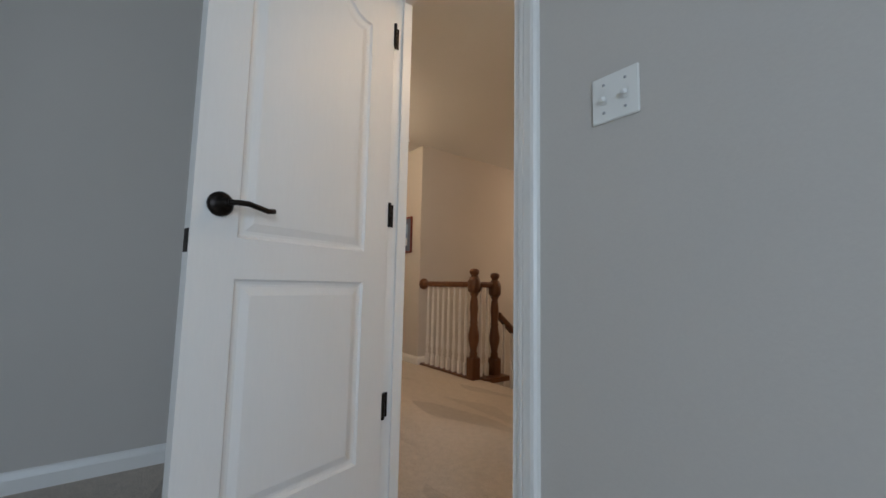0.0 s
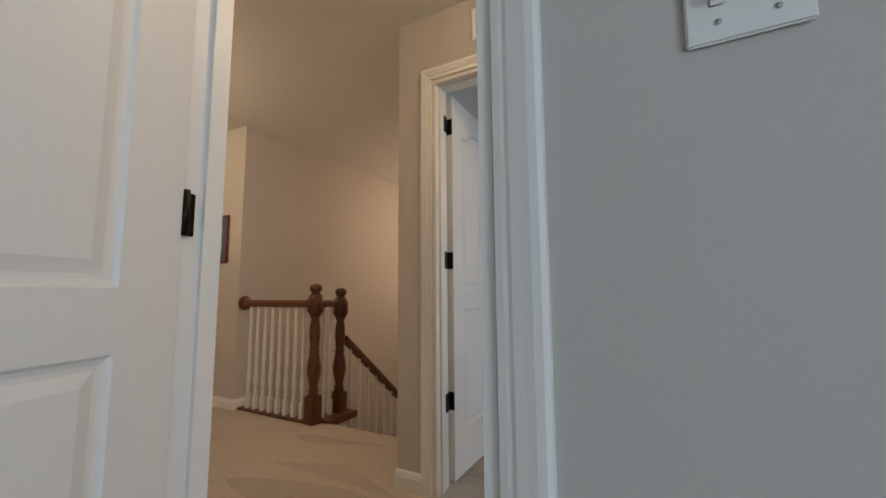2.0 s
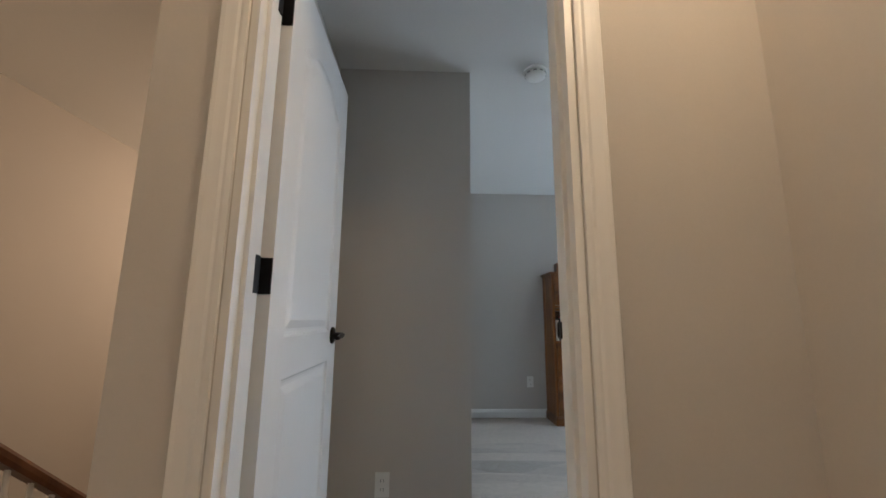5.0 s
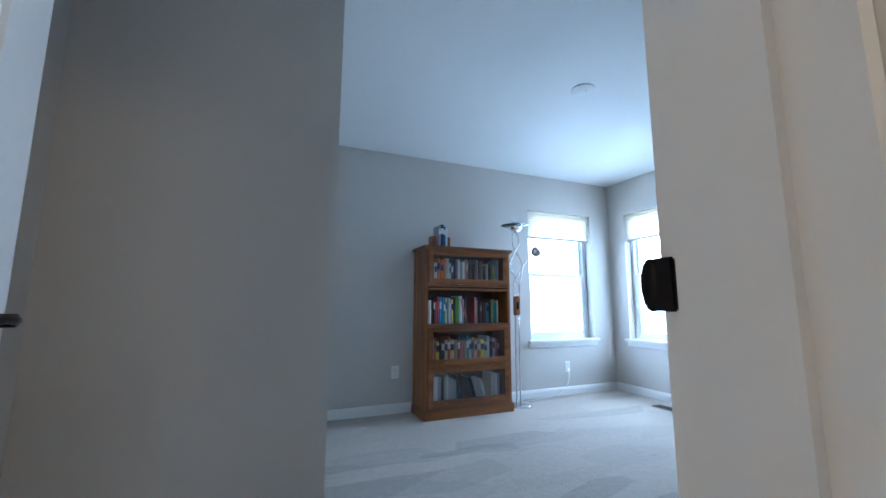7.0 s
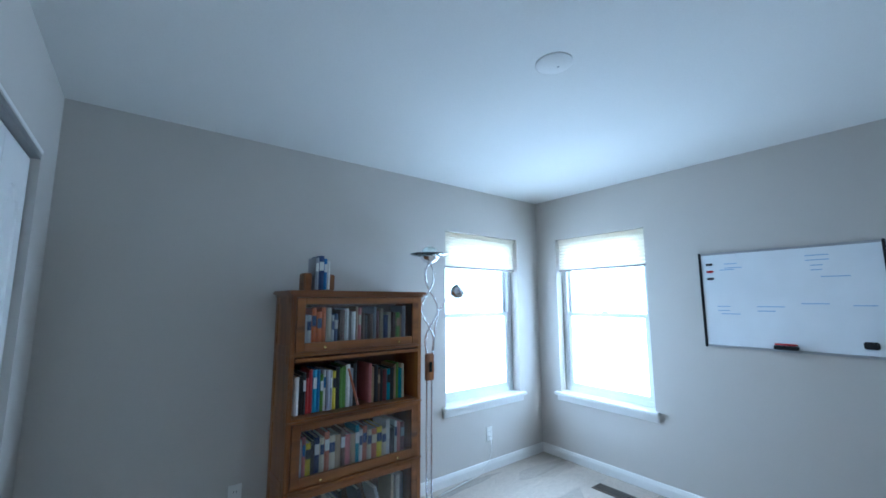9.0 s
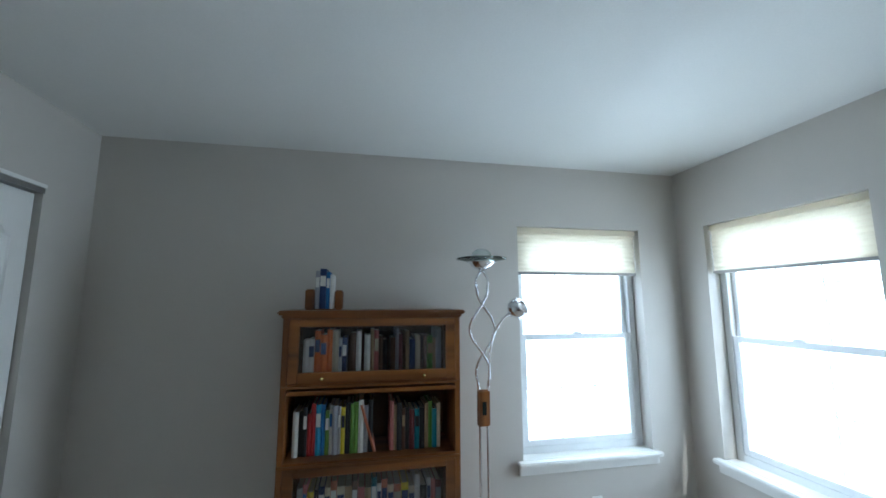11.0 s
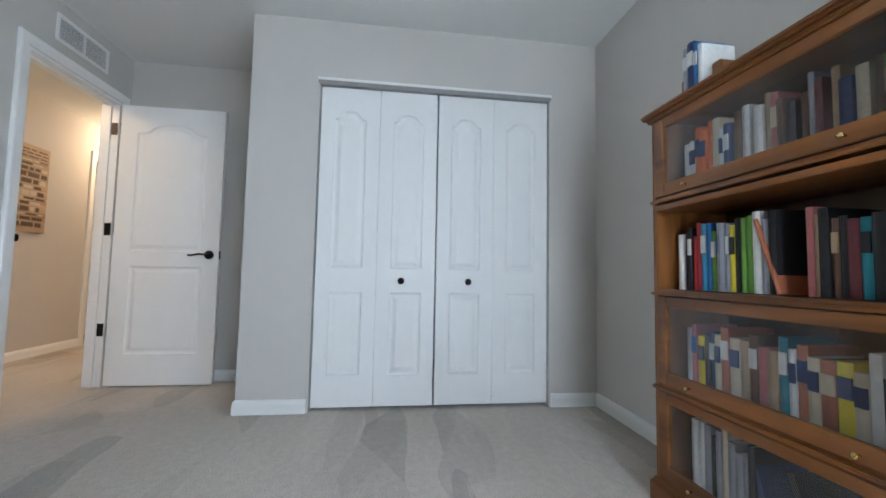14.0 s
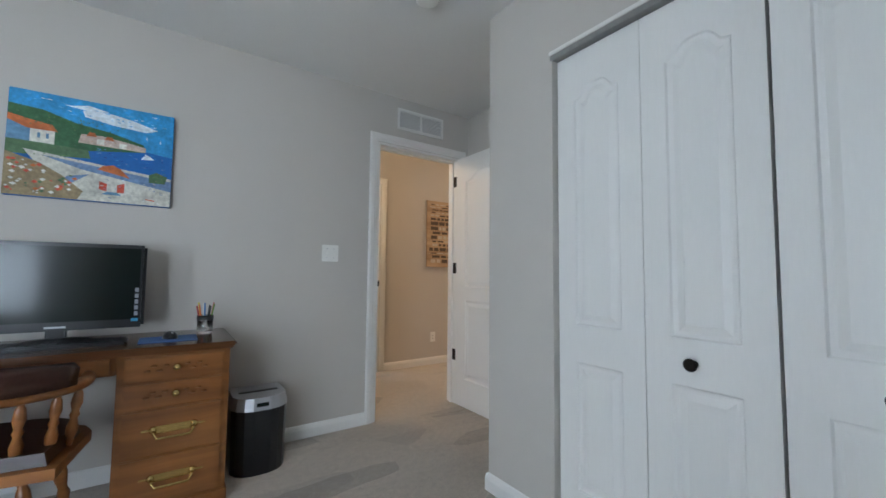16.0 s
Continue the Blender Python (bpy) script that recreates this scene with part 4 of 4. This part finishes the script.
mo = thing("monitor", "black glossy widescreen monitor standing on the desk", "monitor", pose(1.76, 0.22, DT + 0.001, 0, 0, 180))
part("foot", lathe([(0.13, 0), (0.13, 0.006), (0.11, 0.014), (0.03, 0.02), (0.0, 0.021)], Matrix.Diagonal((1, 0.75, 1, 1)), 32), BLACK, mo)
part("neck", slab(-0.035, -0.012, 0.018, 0.035, 0.02, 0.09, 0.006), BLACK, mo)
part("case", slab(-0.31, -0.03, 0.055, 0.31, 0.03, 0.45, 0.012), BLACK, mo)
part("screen", slab(-0.288, -0.032, 0.095, 0.288, -0.0305, 0.432), SCREEN, mo, "dark switched-off screen")
part("maker_mark", slab(-0.035, -0.033, 0.068, 0.035, -0.0305, 0.076), SILVER, mo)
b = bmesh.new()
for k in range(5):
    box(b, 0.272, -0.0345, 0.112 + k * 0.028, 0.286, -0.0322, 0.132 + k * 0.028)
part("sticker", b, PAL["grey"], mo, "strip of small stickers")
part("blue_sticker", slab(0.262, -0.0345, 0.086, 0.288, -0.0322, 0.099), PAL["sky"], mo)
kb = thing("keyboard", "black computer keyboard on the desk", "keyboard", pose(1.72, 0.36, DT + 0.001, 0, 0, 180))
part("body", slab(-0.22, -0.07, 0, 0.22, 0.07, 0.018, 0.006), BLACK, kb)
for r in range(5):
    for c in range(14):
        part("key", slab(-0.205 + c * 0.0295, -0.058 + r * 0.023, 0.0182, -0.180 + c * 0.0295, -0.039 + r * 0.023, 0.023), BLACK, kb)
solid("mouse_pad", slab(1.23, 0.25, DT + 0.0005, 1.46, 0.43, DT + 0.004, 0.001), flat("pad_blue", (0.06, 0.13, 0.30), 0.8), "blue mouse pad on the desk", "mouse pad")
ms = bmesh.new()
bmesh.ops.create_uvsphere(ms, u_segments=18, v_segments=10, radius=1)
for v in ms.verts:
    v.co = Vector((v.co.x * 0.03, v.co.y * 0.052, max(0.0, v.co.z) * 0.034))
for f in ms.faces:
    f.smooth = True
mouse = solid("computer_mouse", ms, BLACK, "black computer mouse on the blue pad", "mouse", at=pose(1.34, 0.33, DT + 0.0045, 0, 0, 15))
part("scroll_wheel", lathe([(0.006, -0.003), (0.006, 0.003)], pose(0, 0.03, 0.027, 0, 90), 10), SILVER, mouse)
cup = thing("pen_cup", "clear glass cup of coloured pens and pencils", "pen cup", pose(1.19, 0.22, DT + 0.001))
part("glass", lathe([(0.032, 0), (0.036, 0.01), (0.038, 0.095), (0.035, 0.095), (0.033, 0.012), (0.0, 0.011)], None, 24), GLASS, cup)
part("ribbon", lathe([(0.0385, 0.07), (0.0395, 0.075), (0.0395, 0.088), (0.0385, 0.09)], None, 24), BLACK, cup)
for k, c in enumerate(("red", "orange", "blue", "black", "green", "pink", "black", "white", "yellow")):
    a = k * 0.7
    x, y = 0.012 * math.cos(a), 0.012 * math.sin(a)
    part("pen", tube([(x, y, 0.014), (x * 2.4, y * 2.4, 0.09), (x * 3.4, y * 3.4, 0.145 + 0.008 * (k % 3))], 0.0038, 8), PAL[c], cup)
sh = thing("waste_bin", "black waste bin with a silver slotted lid on the carpet", "waste bin", pose(0.915, 0.21, 0))
bb = bmesh.new()
prof = [(0.0, -1), (0.3, -1), (0.6, -0.9), (0.85, -0.7), (1.0, -0.4), (1.0, 1), (-1.0, 1), (-1.0, -0.4), (-0.85, -0.7), (-0.6, -0.9), (-0.3, -1)]


def hull(bm, sx, sy, z0, z1, grow=1.0):
    lo = [bm.verts.new((x * sx, -y * sy, z0)) for x, y in prof]
    hi = [bm.verts.new((x * sx * grow, -y * sy * grow, z1)) for x, y in prof]
    for k in range(len(prof)):
        j = (k + 1) % len(prof)
        bm.faces.new((lo[k], lo[j], hi[j], hi[k]))
    bm.faces.new(lo[::-1]), bm.faces.new(hi)
    return bm


part("body", hull(bb, 0.135, 0.14, 0.0, 0.335, 1.05), BLACK, sh)
part("lid", hull(bmesh.new(), 0.146, 0.151, 0.336, 0.40, 0.92), SILVER, sh)
part("slot", slab(-0.10, -0.012, 0.4005, 0.10, 0.012, 0.403), BLACK, sh)
part("display", slab(-0.03, 0.140, 0.355, 0.03, 0.1485, 0.375, 0.001), SCREEN, sh)

# ---- captain's chair ----
ch = thing("desk_chair", "maple captain's chair with turned spindles and leather pads", "chair", pose(1.84, 0.635, 0, 0, 0, 172))
seat = hull(bmesh.new(), 0.25, 0.24, 0.41, 0.445, 1.0)
part("seat", seat, MAPLE, ch)
part("seat_pad", hull(bmesh.new(), 0.22, 0.21, 0.446, 0.485, 0.95), LEATHER, ch)


def turned(h, r):
    return [(r * 0.6, 0), (r * 0.8, h * 0.08), (r * 0.6, h * 0.12), (r * 1.1, h * 0.2), (r * 1.2, h * 0.3), (r * 0.7, h * 0.44), (r * 1.05, h * 0.5), (r * 0.7, h * 0.56), (r * 1.2, h * 0.7), (r * 0.9, h * 0.86), (r * 0.6, h * 0.9), (r * 0.85, h * 0.95), (r * 0.6, h)]


for k in range(8):
    a = math.pi * (0.04 + 0.92 * k / 7)
    part("spindle", lathe(turned(0.215, 0.015), pose(0.225 * math.cos(a), -0.02 - 0.19 * math.sin(a), 0.446, 6 * math.sin(a), 6 * math.cos(a), 0), 12), MAPLE, ch)
arc = []
for k in range(25):
    a = math.pi * (-0.12 + 1.24 * k / 24)
    arc.append((0.255 * math.cos(a), -0.02 - 0.215 * math.sin(a), 0.665))
rail = tube(arc, 0.022, 10)
part("arm_rail", rail, MAPLE, ch)
pad = bmesh.new()
rows = []
for k in range(17):
    a = math.pi * (0.14 + 0.72 * k / 16)
    ring = []
    for rr, zz in ((0.235, 0.70), (0.285, 0.70), (0.292, 0.80), (0.27, 0.83), (0.25, 0.80)):
        edge = 1 - 0.25 * abs(k - 8) / 8
        ring.append(pad.verts.new((rr * math.cos(a), -0.02 - rr * 0.86 * math.sin(a), 0.675 + (zz - 0.70) * edge * 0.8)))
    rows.append(ring)
for a, c in zip(rows, rows[1:]):
    for k in range(5):
        pad.faces.new((a[k], a[(k + 1) % 5], c[(k + 1) % 5], c[k])).smooth = True
pad.faces.new(rows[0]), pad.faces.new(rows[-1][::-1])
part("back_pad", pad, LEATHER, ch, "dark brown leather back roll")
for sx, sy in ((-1, -1), (1, -1), (-1, 1), (1, 1)):
    part("leg", lathe(turned(0.41, 0.02), pose(sx * 0.19, sy * 0.18, 0.0, 8 * sy, -8 * sx, 0), 12), MAPLE, ch)
for sy in (-1, 1):
    part("stretcher", tube([(-0.17, sy * 0.17, 0.17), (0, sy * 0.17, 0.17), (0.17, sy * 0.17, 0.17)], 0.011), MAPLE, ch)

# ---- painting over the desk ----
def canvas_piece(p, name, pts, color, y):
    b = bmesh.new()
    lo = [b.verts.new((x, y, z)) for x, z in pts]
    hi = [b.verts.new((x, y + 0.0012, z)) for x, z in pts]
    b.faces.new(lo), b.faces.new(hi[::-1])
    n = len(pts)
    for k in range(n):
        b.faces.new((lo[k], lo[(k + 1) % n], hi[(k + 1) % n], hi[k]))
    part(name, b, color, p)


pt = thing("painting", "bright seaside village painting on unframed canvas", "painting", pose(1.69, 0.001, 1.675, 0, 0, 180))
PW, PH = 0.32, 0.255
part("canvas", slab(-PW, -0.030, -PH, PW, -0.002, PH, 0.003), flat("sea_blue", (0.015, 0.13, 0.42)), pt)
C = {k: mat("paint_" + k, v, 0.55, grain=60, vary=0.25, stain=18, stain_vary=0.25, bump=0.4, depth=0.002) for k, v in dict(sky=(0.04, 0.30, 0.62), cloud=(0.75, 0.80, 0.84), hill=(0.04, 0.13, 0.05), wall=(0.72, 0.70, 0.62), roof=(0.50, 0.13, 0.03), bluewall=(0.12, 0.25, 0.40), path=(0.56, 0.55, 0.48), flower=(0.28, 0.21, 0.11), bush=(0.08, 0.16, 0.07), town=(0.55, 0.42, 0.34), chair=(0.55, 0.08, 0.04), shadow=(0.16, 0.25, 0.42)).items()}
W_ = PW - 0.002
layers = [
    ("sky", [(-W_, 0.10), (W_, 0.02), (W_, PH - 0.002), (-W_, PH - 0.002)]), ("cloud", [(-0.05, 0.17), (0.06, 0.15), (0.2, 0.14), (0.25, 0.16), (0.15, 0.19), (0.04, 0.21), (-0.06, 0.20)]),
    ("cloud", [(-0.12, 0.21), (-0.02, 0.20), (0.04, 0.215), (-0.04, 0.23)]),
    ("hill", [(-W_, -0.02), (-0.02, 0.0), (0.2, 0.03), (0.19, 0.07), (0.05, 0.11), (-0.08, 0.13), (-0.2, 0.17), (-W_, 0.18)]),
    ("town", [(-0.07, 0.035), (0.2, 0.03), (0.2, 0.055), (0.12, 0.07), (0.02, 0.085), (-0.06, 0.08)]),
    ("roof", [(-0.04, 0.075), (0.0, 0.075), (-0.01, 0.095), (-0.03, 0.095)]), ("roof", [(0.03, 0.07), (0.07, 0.066), (0.06, 0.085), (0.04, 0.085)]), ("wall", [(0.09, 0.035), (0.12, 0.035), (0.12, 0.06), (0.09, 0.06)]), ("wall", [(0.0, 0.04), (0.03, 0.04), (0.03, 0.066), (0.0, 0.066)]),
    ("bluewall", [(-W_, 0.0), (-0.24, 0.0), (-0.24, 0.10), (-W_, 0.11)]), ("wall", [(-0.24, -0.01), (-0.155, 0.0), (-0.155, 0.075), (-0.24, 0.075)]), ("roof", [(-W_, 0.10), (-0.25, 0.07), (-0.145, 0.07), (-0.165, 0.10), (-0.25, 0.115), (-W_, 0.13)]),
    ("bluewall", [(-0.215, 0.03), (-0.205, 0.03), (-0.205, 0.055), (-0.215, 0.055)]), ("bluewall", [(-0.185, 0.03), (-0.175, 0.03), (-0.175, 0.055), (-0.185, 0.055)]),
    ("hill", [(-0.145, -0.01), (-0.08, 0.0), (-0.085, 0.11), (-0.1, 0.14), (-0.12, 0.10)]),
    ("bush", [(-W_, -0.06), (-0.02, -0.04), (-0.03, 0.0), (-0.12, 0.005), (-W_, 0.01)]),
    ("path", [(-0.26, -0.03), (W_, -0.10), (W_, -PH + 0.002), (-0.1, -PH + 0.002)]), ("shadow", [(-0.2, -0.05), (W_, -0.115), (W_, -0.17), (-0.05, -0.10)]),
    ("shadow", [(-0.1, -0.14), (-0.02, -0.12), (-0.08, -0.17), (-0.16, -0.19)]),
    ("flower", [(-W_, -PH + 0.002), (-0.06, -PH + 0.002), (-0.04, -0.21), (-0.12, -0.14), (-0.2, -0.09), (-W_, -0.05)]),
    ("roof", [(0.01, -0.09), (0.14, -0.12), (0.10, -0.075), (0.07, -0.06), (0.03, -0.07)]), ("bush", [(0.22, -0.13), (0.29, -0.13), (0.30, -0.09), (0.25, -0.07), (0.22, -0.09)]),
    ("chair", [(0.02, -0.19), (0.05, -0.2), (0.05, -0.16), (0.02, -0.15)]), ("chair", [(0.09, -0.2), (0.12, -0.2), (0.12, -0.15), (0.09, -0.16)]), ("bluewall", [(0.03, -0.215), (0.11, -0.215), (0.09, -0.20), (0.05, -0.20)]),
    ("chair", [(0.21, -0.225), (0.25, -0.23), (0.25, -0.225), (0.21, -0.22)]),
    ("cloud", [(0.18, -0.01), (0.24, -0.005), (0.22, 0.012), (0.20, 0.02)]), ("cloud", [(0.2, 0.10), (0.205, 0.10), (0.202, 0.12)]), ("cloud", [(0.26, 0.09), (0.265, 0.09), (0.262, 0.11)]),
]
for k, (c, pts) in enumerate(layers):
    canvas_piece(pt, "brushwork", pts, C[c], -0.0316 - 0.0002 * k)
r3 = random.Random(8)
for k in range(70):
    x = r3.uniform(-PW + 0.01, -0.07)
    z = r3.uniform(-PH + 0.01, -0.08 - 0.5 * max(0, x + 0.2))
    s = r3.uniform(0.005, 0.012)
    canvas_piece(pt, "flower_dab", [(x - s, z), (x, z - s * 0.7), (x + s, z), (x, z + s * 0.7)], C[r3.choice(("wall", "roof", "bush", "flower", "chair", "path"))], -0.0385 - 0.00004 * k)

# loose strokes over sky, hill, town, sea and terrace
for u in (("lightsky", (0.16, 0.45, 0.72)), ("deepsea", (0.01, 0.07, 0.30)), ("leaf", (0.10, 0.22, 0.06))):
    C[u[0]] = mat("paint_" + u[0], u[1], 0.55, grain=60, vary=0.25, stain=18, stain_vary=0.25, bump=0.4, depth=0.002)
strokes = [
    (34, -0.30, 0.30, 0.15, 0.24, 0.030, 0.005, ("sky", "lightsky", "lightsky", "cloud")), (16, -0.02, 0.26, 0.14, 0.20, 0.020, 0.006, ("cloud", "lightsky")),
    (44, -0.29, 0.12, 0.09, 0.15, 0.010, 0.008, ("hill", "leaf", "bush")), (30, -0.06, 0.20, 0.035, 0.075, 0.007, 0.005, ("wall", "roof", "town", "wall")),
    (40, -0.02, 0.30, -0.06, 0.025, 0.022, 0.004, ("deepsea", "sky", "deepsea", "shadow")), (26, -0.29, -0.05, -0.06, 0.0, 0.012, 0.007, ("bush", "leaf", "hill")),
    (26, 0.02, 0.30, -0.24, -0.13, 0.020, 0.005, ("path", "cloud", "shadow")), (18, 0.215, 0.30, -0.13, -0.075, 0.008, 0.007, ("leaf", "bush", "yellowish")),
]
C["yellowish"] = C["flower"]
for n_, x0, x1, z0, z1, sw, sh_, cols in strokes:
    for k in range(n_):
        x, z = r3.uniform(x0, x1 - sw), r3.uniform(z0, z1)
        w, h, tilt = sw * r3.uniform(0.4, 1.0), sh_ * r3.uniform(0.5, 1.0), r3.uniform(-0.25, 0.1)
        canvas_piece(pt, "stroke", [(x, z), (x + w * 0.5, z - h * 0.5 + tilt * w * 0.5), (x + w, z + tilt * w), (x + w * 0.5, z + h * 0.5 + tilt * w * 0.5)], C[r3.choice(cols)], -0.0385 - 0.00004 * k)

# ---- landing: sign, picture ----
sg = thing("wooden_sign", "weathered plank wall sign printed with dark lettering", "wall sign", pose(-1.42, SY1, 1.55, 0, 0, 180))
SIGN = wood("weathered_plank", (0.34, 0.22, 0.13), (0.58, 0.42, 0.27), 0.8, axis=(0.12, 1, 1))
for k in range(5):
    z = -0.40 + k * 0.16
    part("plank", slab(-0.28, -0.022, z + 0.001, 0.28, -0.002, z + 0.159, 0.003), SIGN, sg)
r4 = random.Random(6)
INKD = flat("sign_ink", (0.10, 0.07, 0.05))
INKW = flat("sign_white", (0.55, 0.48, 0.38))
z = 0.36
while z > -0.36:
    hgt = r4.choice((0.012, 0.018, 0.028, 0.04))
    x = -0.25 + r4.uniform(0, 0.05)
    while x < 0.22:
        w = r4.uniform(0.03, 0.12)
        if z - hgt > -0.38:
            part("lettering", slab(x, -0.0232, z - hgt, min(x + w, 0.26), -0.0224, z), r4.choice((INKD, INKD, INKW)), sg)
        x += w + 0.018
    z -= hgt + 0.02
pf = thing("framed_picture", "framed lighthouse print with blue mat and red-brown frame", "picture", pose(-3.215, 0.30, 1.435, 0, 0, 0))
FRAMEM = wood("mahogany_frame", (0.10, 0.015, 0.012), (0.20, 0.035, 0.025))
fw, fh = 0.26, 0.21
b = bmesh.new()
box(b, -fw, -0.022, -fh, -fw + 0.02, -0.002, fh, 0.004), box(b, fw - 0.02, -0.022, -fh, fw, -0.002, fh, 0.004)
box(b, -fw + 0.02, -0.022, -fh, fw - 0.02, -0.002, -fh + 0.02, 0.004), box(b, -fw + 0.02, -0.022, fh - 0.02, fw - 0.02, -0.002, fh, 0.004)
part("frame", b, FRAMEM, pf)
part("mat_board", slab(-fw + 0.02, -0.010, -fh + 0.02, fw - 0.02, -0.003, fh - 0.02), flat("mat_blue", (0.10, 0.14, 0.22)), pf)
part("print", slab(-0.17, -0.012, -0.125, 0.17, -0.0103, 0.13), flat("print_sky", (0.30, 0.42, 0.58)), pf)
for nm, pts, c in (("sea", [(-0.165, -0.02), (0.165, -0.02), (0.165, 0.02), (-0.165, 0.02)], "shadow"), ("snow", [(-0.165, -0.12), (0.165, -0.12), (0.165, -0.04), (0.05, -0.02), (-0.165, -0.05)], "cloud"), ("rocks", [(-0.1, -0.09), (0.1, -0.10), (0.06, -0.07), (-0.06, -0.065)], "shadow"), ("lighthouse", [(-0.02, -0.02), (0.02, -0.02), (0.014, 0.08), (-0.014, 0.08)], "wall"), ("lantern", [(-0.008, 0.081), (0.008, 0.081), (0.004, 0.105), (-0.004, 0.105)], "chair"), ("keeper_house", [(0.03, -0.025), (0.08, -0.025), (0.08, 0.0), (0.03, 0.0)], "roof")):
    canvas_piece(pf, nm, pts, C[c], -0.0136)

# ---- stairs and balustrade ----
for k in range(12):
    y0, z1 = 0.42 + k * 0.235, -0.19 * (k + 1)
    b = bmesh.new()
    box(b, -1.90, y0, z1 - 0.19, -0.86, y0 + 0.265, z1, 0.012)
    solid("stair_step", b, CARPET, "carpeted stair step going down", "stair", "structure", "stairs")
part_rail = thing("balustrade", "stained oak newels and handrail with white turned balusters", "balustrade", pose(0, 0, 0))
RY, RX = 0.36, -1.95
rail_prof = 0.032


def handrail(p, q, name="handrail"):
    b = bmesh.new()
    p, q = Vector(p), Vector(q)
    d = (q - p).normalized()
    side = d.cross(Vector((0, 0, 1))).normalized()
    up = side.cross(d)
    pr = [(-0.026, -0.026), (0.026, -0.026), (0.032, -0.008), (0.032, 0.012), (0.020, 0.028), (-0.020, 0.028), (-0.032, 0.012), (-0.032, -0.008)]
    a = [b.verts.new(p + side * x + up * z) for x, z in pr]
    c = [b.verts.new(q + side * x + up * z) for x, z in pr]
    for k in range(8):
        b.faces.new((a[k], a[(k + 1) % 8], c[(k + 1) % 8], c[k]))
    b.faces.new(a), b.faces.new(c)
    part(name, b, NEWEL, part_rail)


def newel(x, y, z0):
    nb = thing("newel_post", "dark stained turned newel post with ball cap", "newel post", pose(x, y, z0) @ Matrix.Diagonal((1, 1, 0.95, 1)), "newel posts")
    part("base", slab(-0.047, -0.047, 0, 0.047, 0.047, 0.21, 0.006), NEWEL, nb)
    prof2 = [(0.046, 0.21), (0.034, 0.235), (0.040, 0.25), (0.030, 0.27), (0.036, 0.31), (0.050, 0.37), (0.052, 0.42), (0.040, 0.50), (0.033, 0.53), (0.042, 0.545), (0.033, 0.56), (0.036, 0.62), (0.042, 0.68), (0.036, 0.76), (0.028, 0.80), (0.040, 0.815), (0.040, 0.83)]
    part("turning", lathe(prof2, None, 20), NEWEL, nb)
    part("top_block", lathe([(0.045, 0.83), (0.064, 0.86), (0.064, 0.95), (0.045, 0.99), (0.036, 0.995)], pose(0, 0, 0, 0, 0, 22.5), 8), NEWEL, nb)
    part("cap", lathe([(0.036, 0.995), (0.028, 1.005), (0.044, 1.025), (0.048, 1.045), (0.040, 1.065), (0.015, 1.075), (0.0, 1.076)], None, 20), NEWEL, nb)


newel(RX, RY, 0.0)
newel(RX, RY + 0.27, -0.03)
part("rosette", lathe([(0.062, 0), (0.060, 0.012), (0.045, 0.018), (0.03, 0.022)], pose(-2.79, RY, 0.87, 0, 90), 24), NEWEL, part_rail)
handrail((-2.77, RY, 0.87), (RX - 0.06, RY, 0.87))
handrail((RX, RY + 0.06, 0.87), (RX, RY + 0.21, 0.87))
handrail((RX, RY + 0.335, 0.84), (RX, RY + 0.335, 0.56), "easing")
handrail((RX, RY + 0.32, 0.58), (RX, RY + 0.32 + 1.9, 0.58 - 1.9 * 0.81))
part("shoe_rail", slab(-2.775, RY - 0.04, 0, RX - 0.05, RY + 0.04, 0.02, 0.004), NEWEL, part_rail)
part("newel_plate", slab(RX - 0.075, RY + 0.05, -0.03, RX + 0.12, RY + 0.36, 0.018, 0.004), NEWEL, part_rail)
part("skirt", slab(-2.77, RY + 0.041, -0.24, RX - 0.05, RY + 0.06, -0.001), TRIM, part_rail)


def baluster(x, y, z0, h):
    b = bmesh.new()
    box(b, -0.016, -0.016, 0, 0.016, 0.016, 0.14 * h, 0.002)
    lathe([(0.015, 0.14 * h), (0.010, 0.16 * h), (0.017, 0.18 * h), (0.010, 0.20 * h), (0.018, 0.25 * h), (0.019, 0.29 * h), (0.013, 0.40 * h), (0.016, 0.55 * h), (0.012, 0.84 * h), (0.016, 0.86 * h), (0.011, 0.88 * h), (0.011, h)], None, 10, b)
    part("baluster", b, TRIM, part_rail, "", pose(x, y, z0))


n = 8
for k in range(n):
    baluster(-2.79 + 0.06 + (RX + 2.79 - 0.12) * (k + 0.4) / n, RY, 0.02, 0.825)
for k in range(2):
    baluster(RX, RY + 0.09 + 0.08 * k, 0.018, 0.827)
for k in range(13):
    y = RY + 0.40 + k * 0.115
    top = 0.58 - (y - RY - 0.32) * 0.81 - 0.03
    step = int((y - 0.42) / 0.235)
    baluster(RX, y, top - 0.80, 0.80)
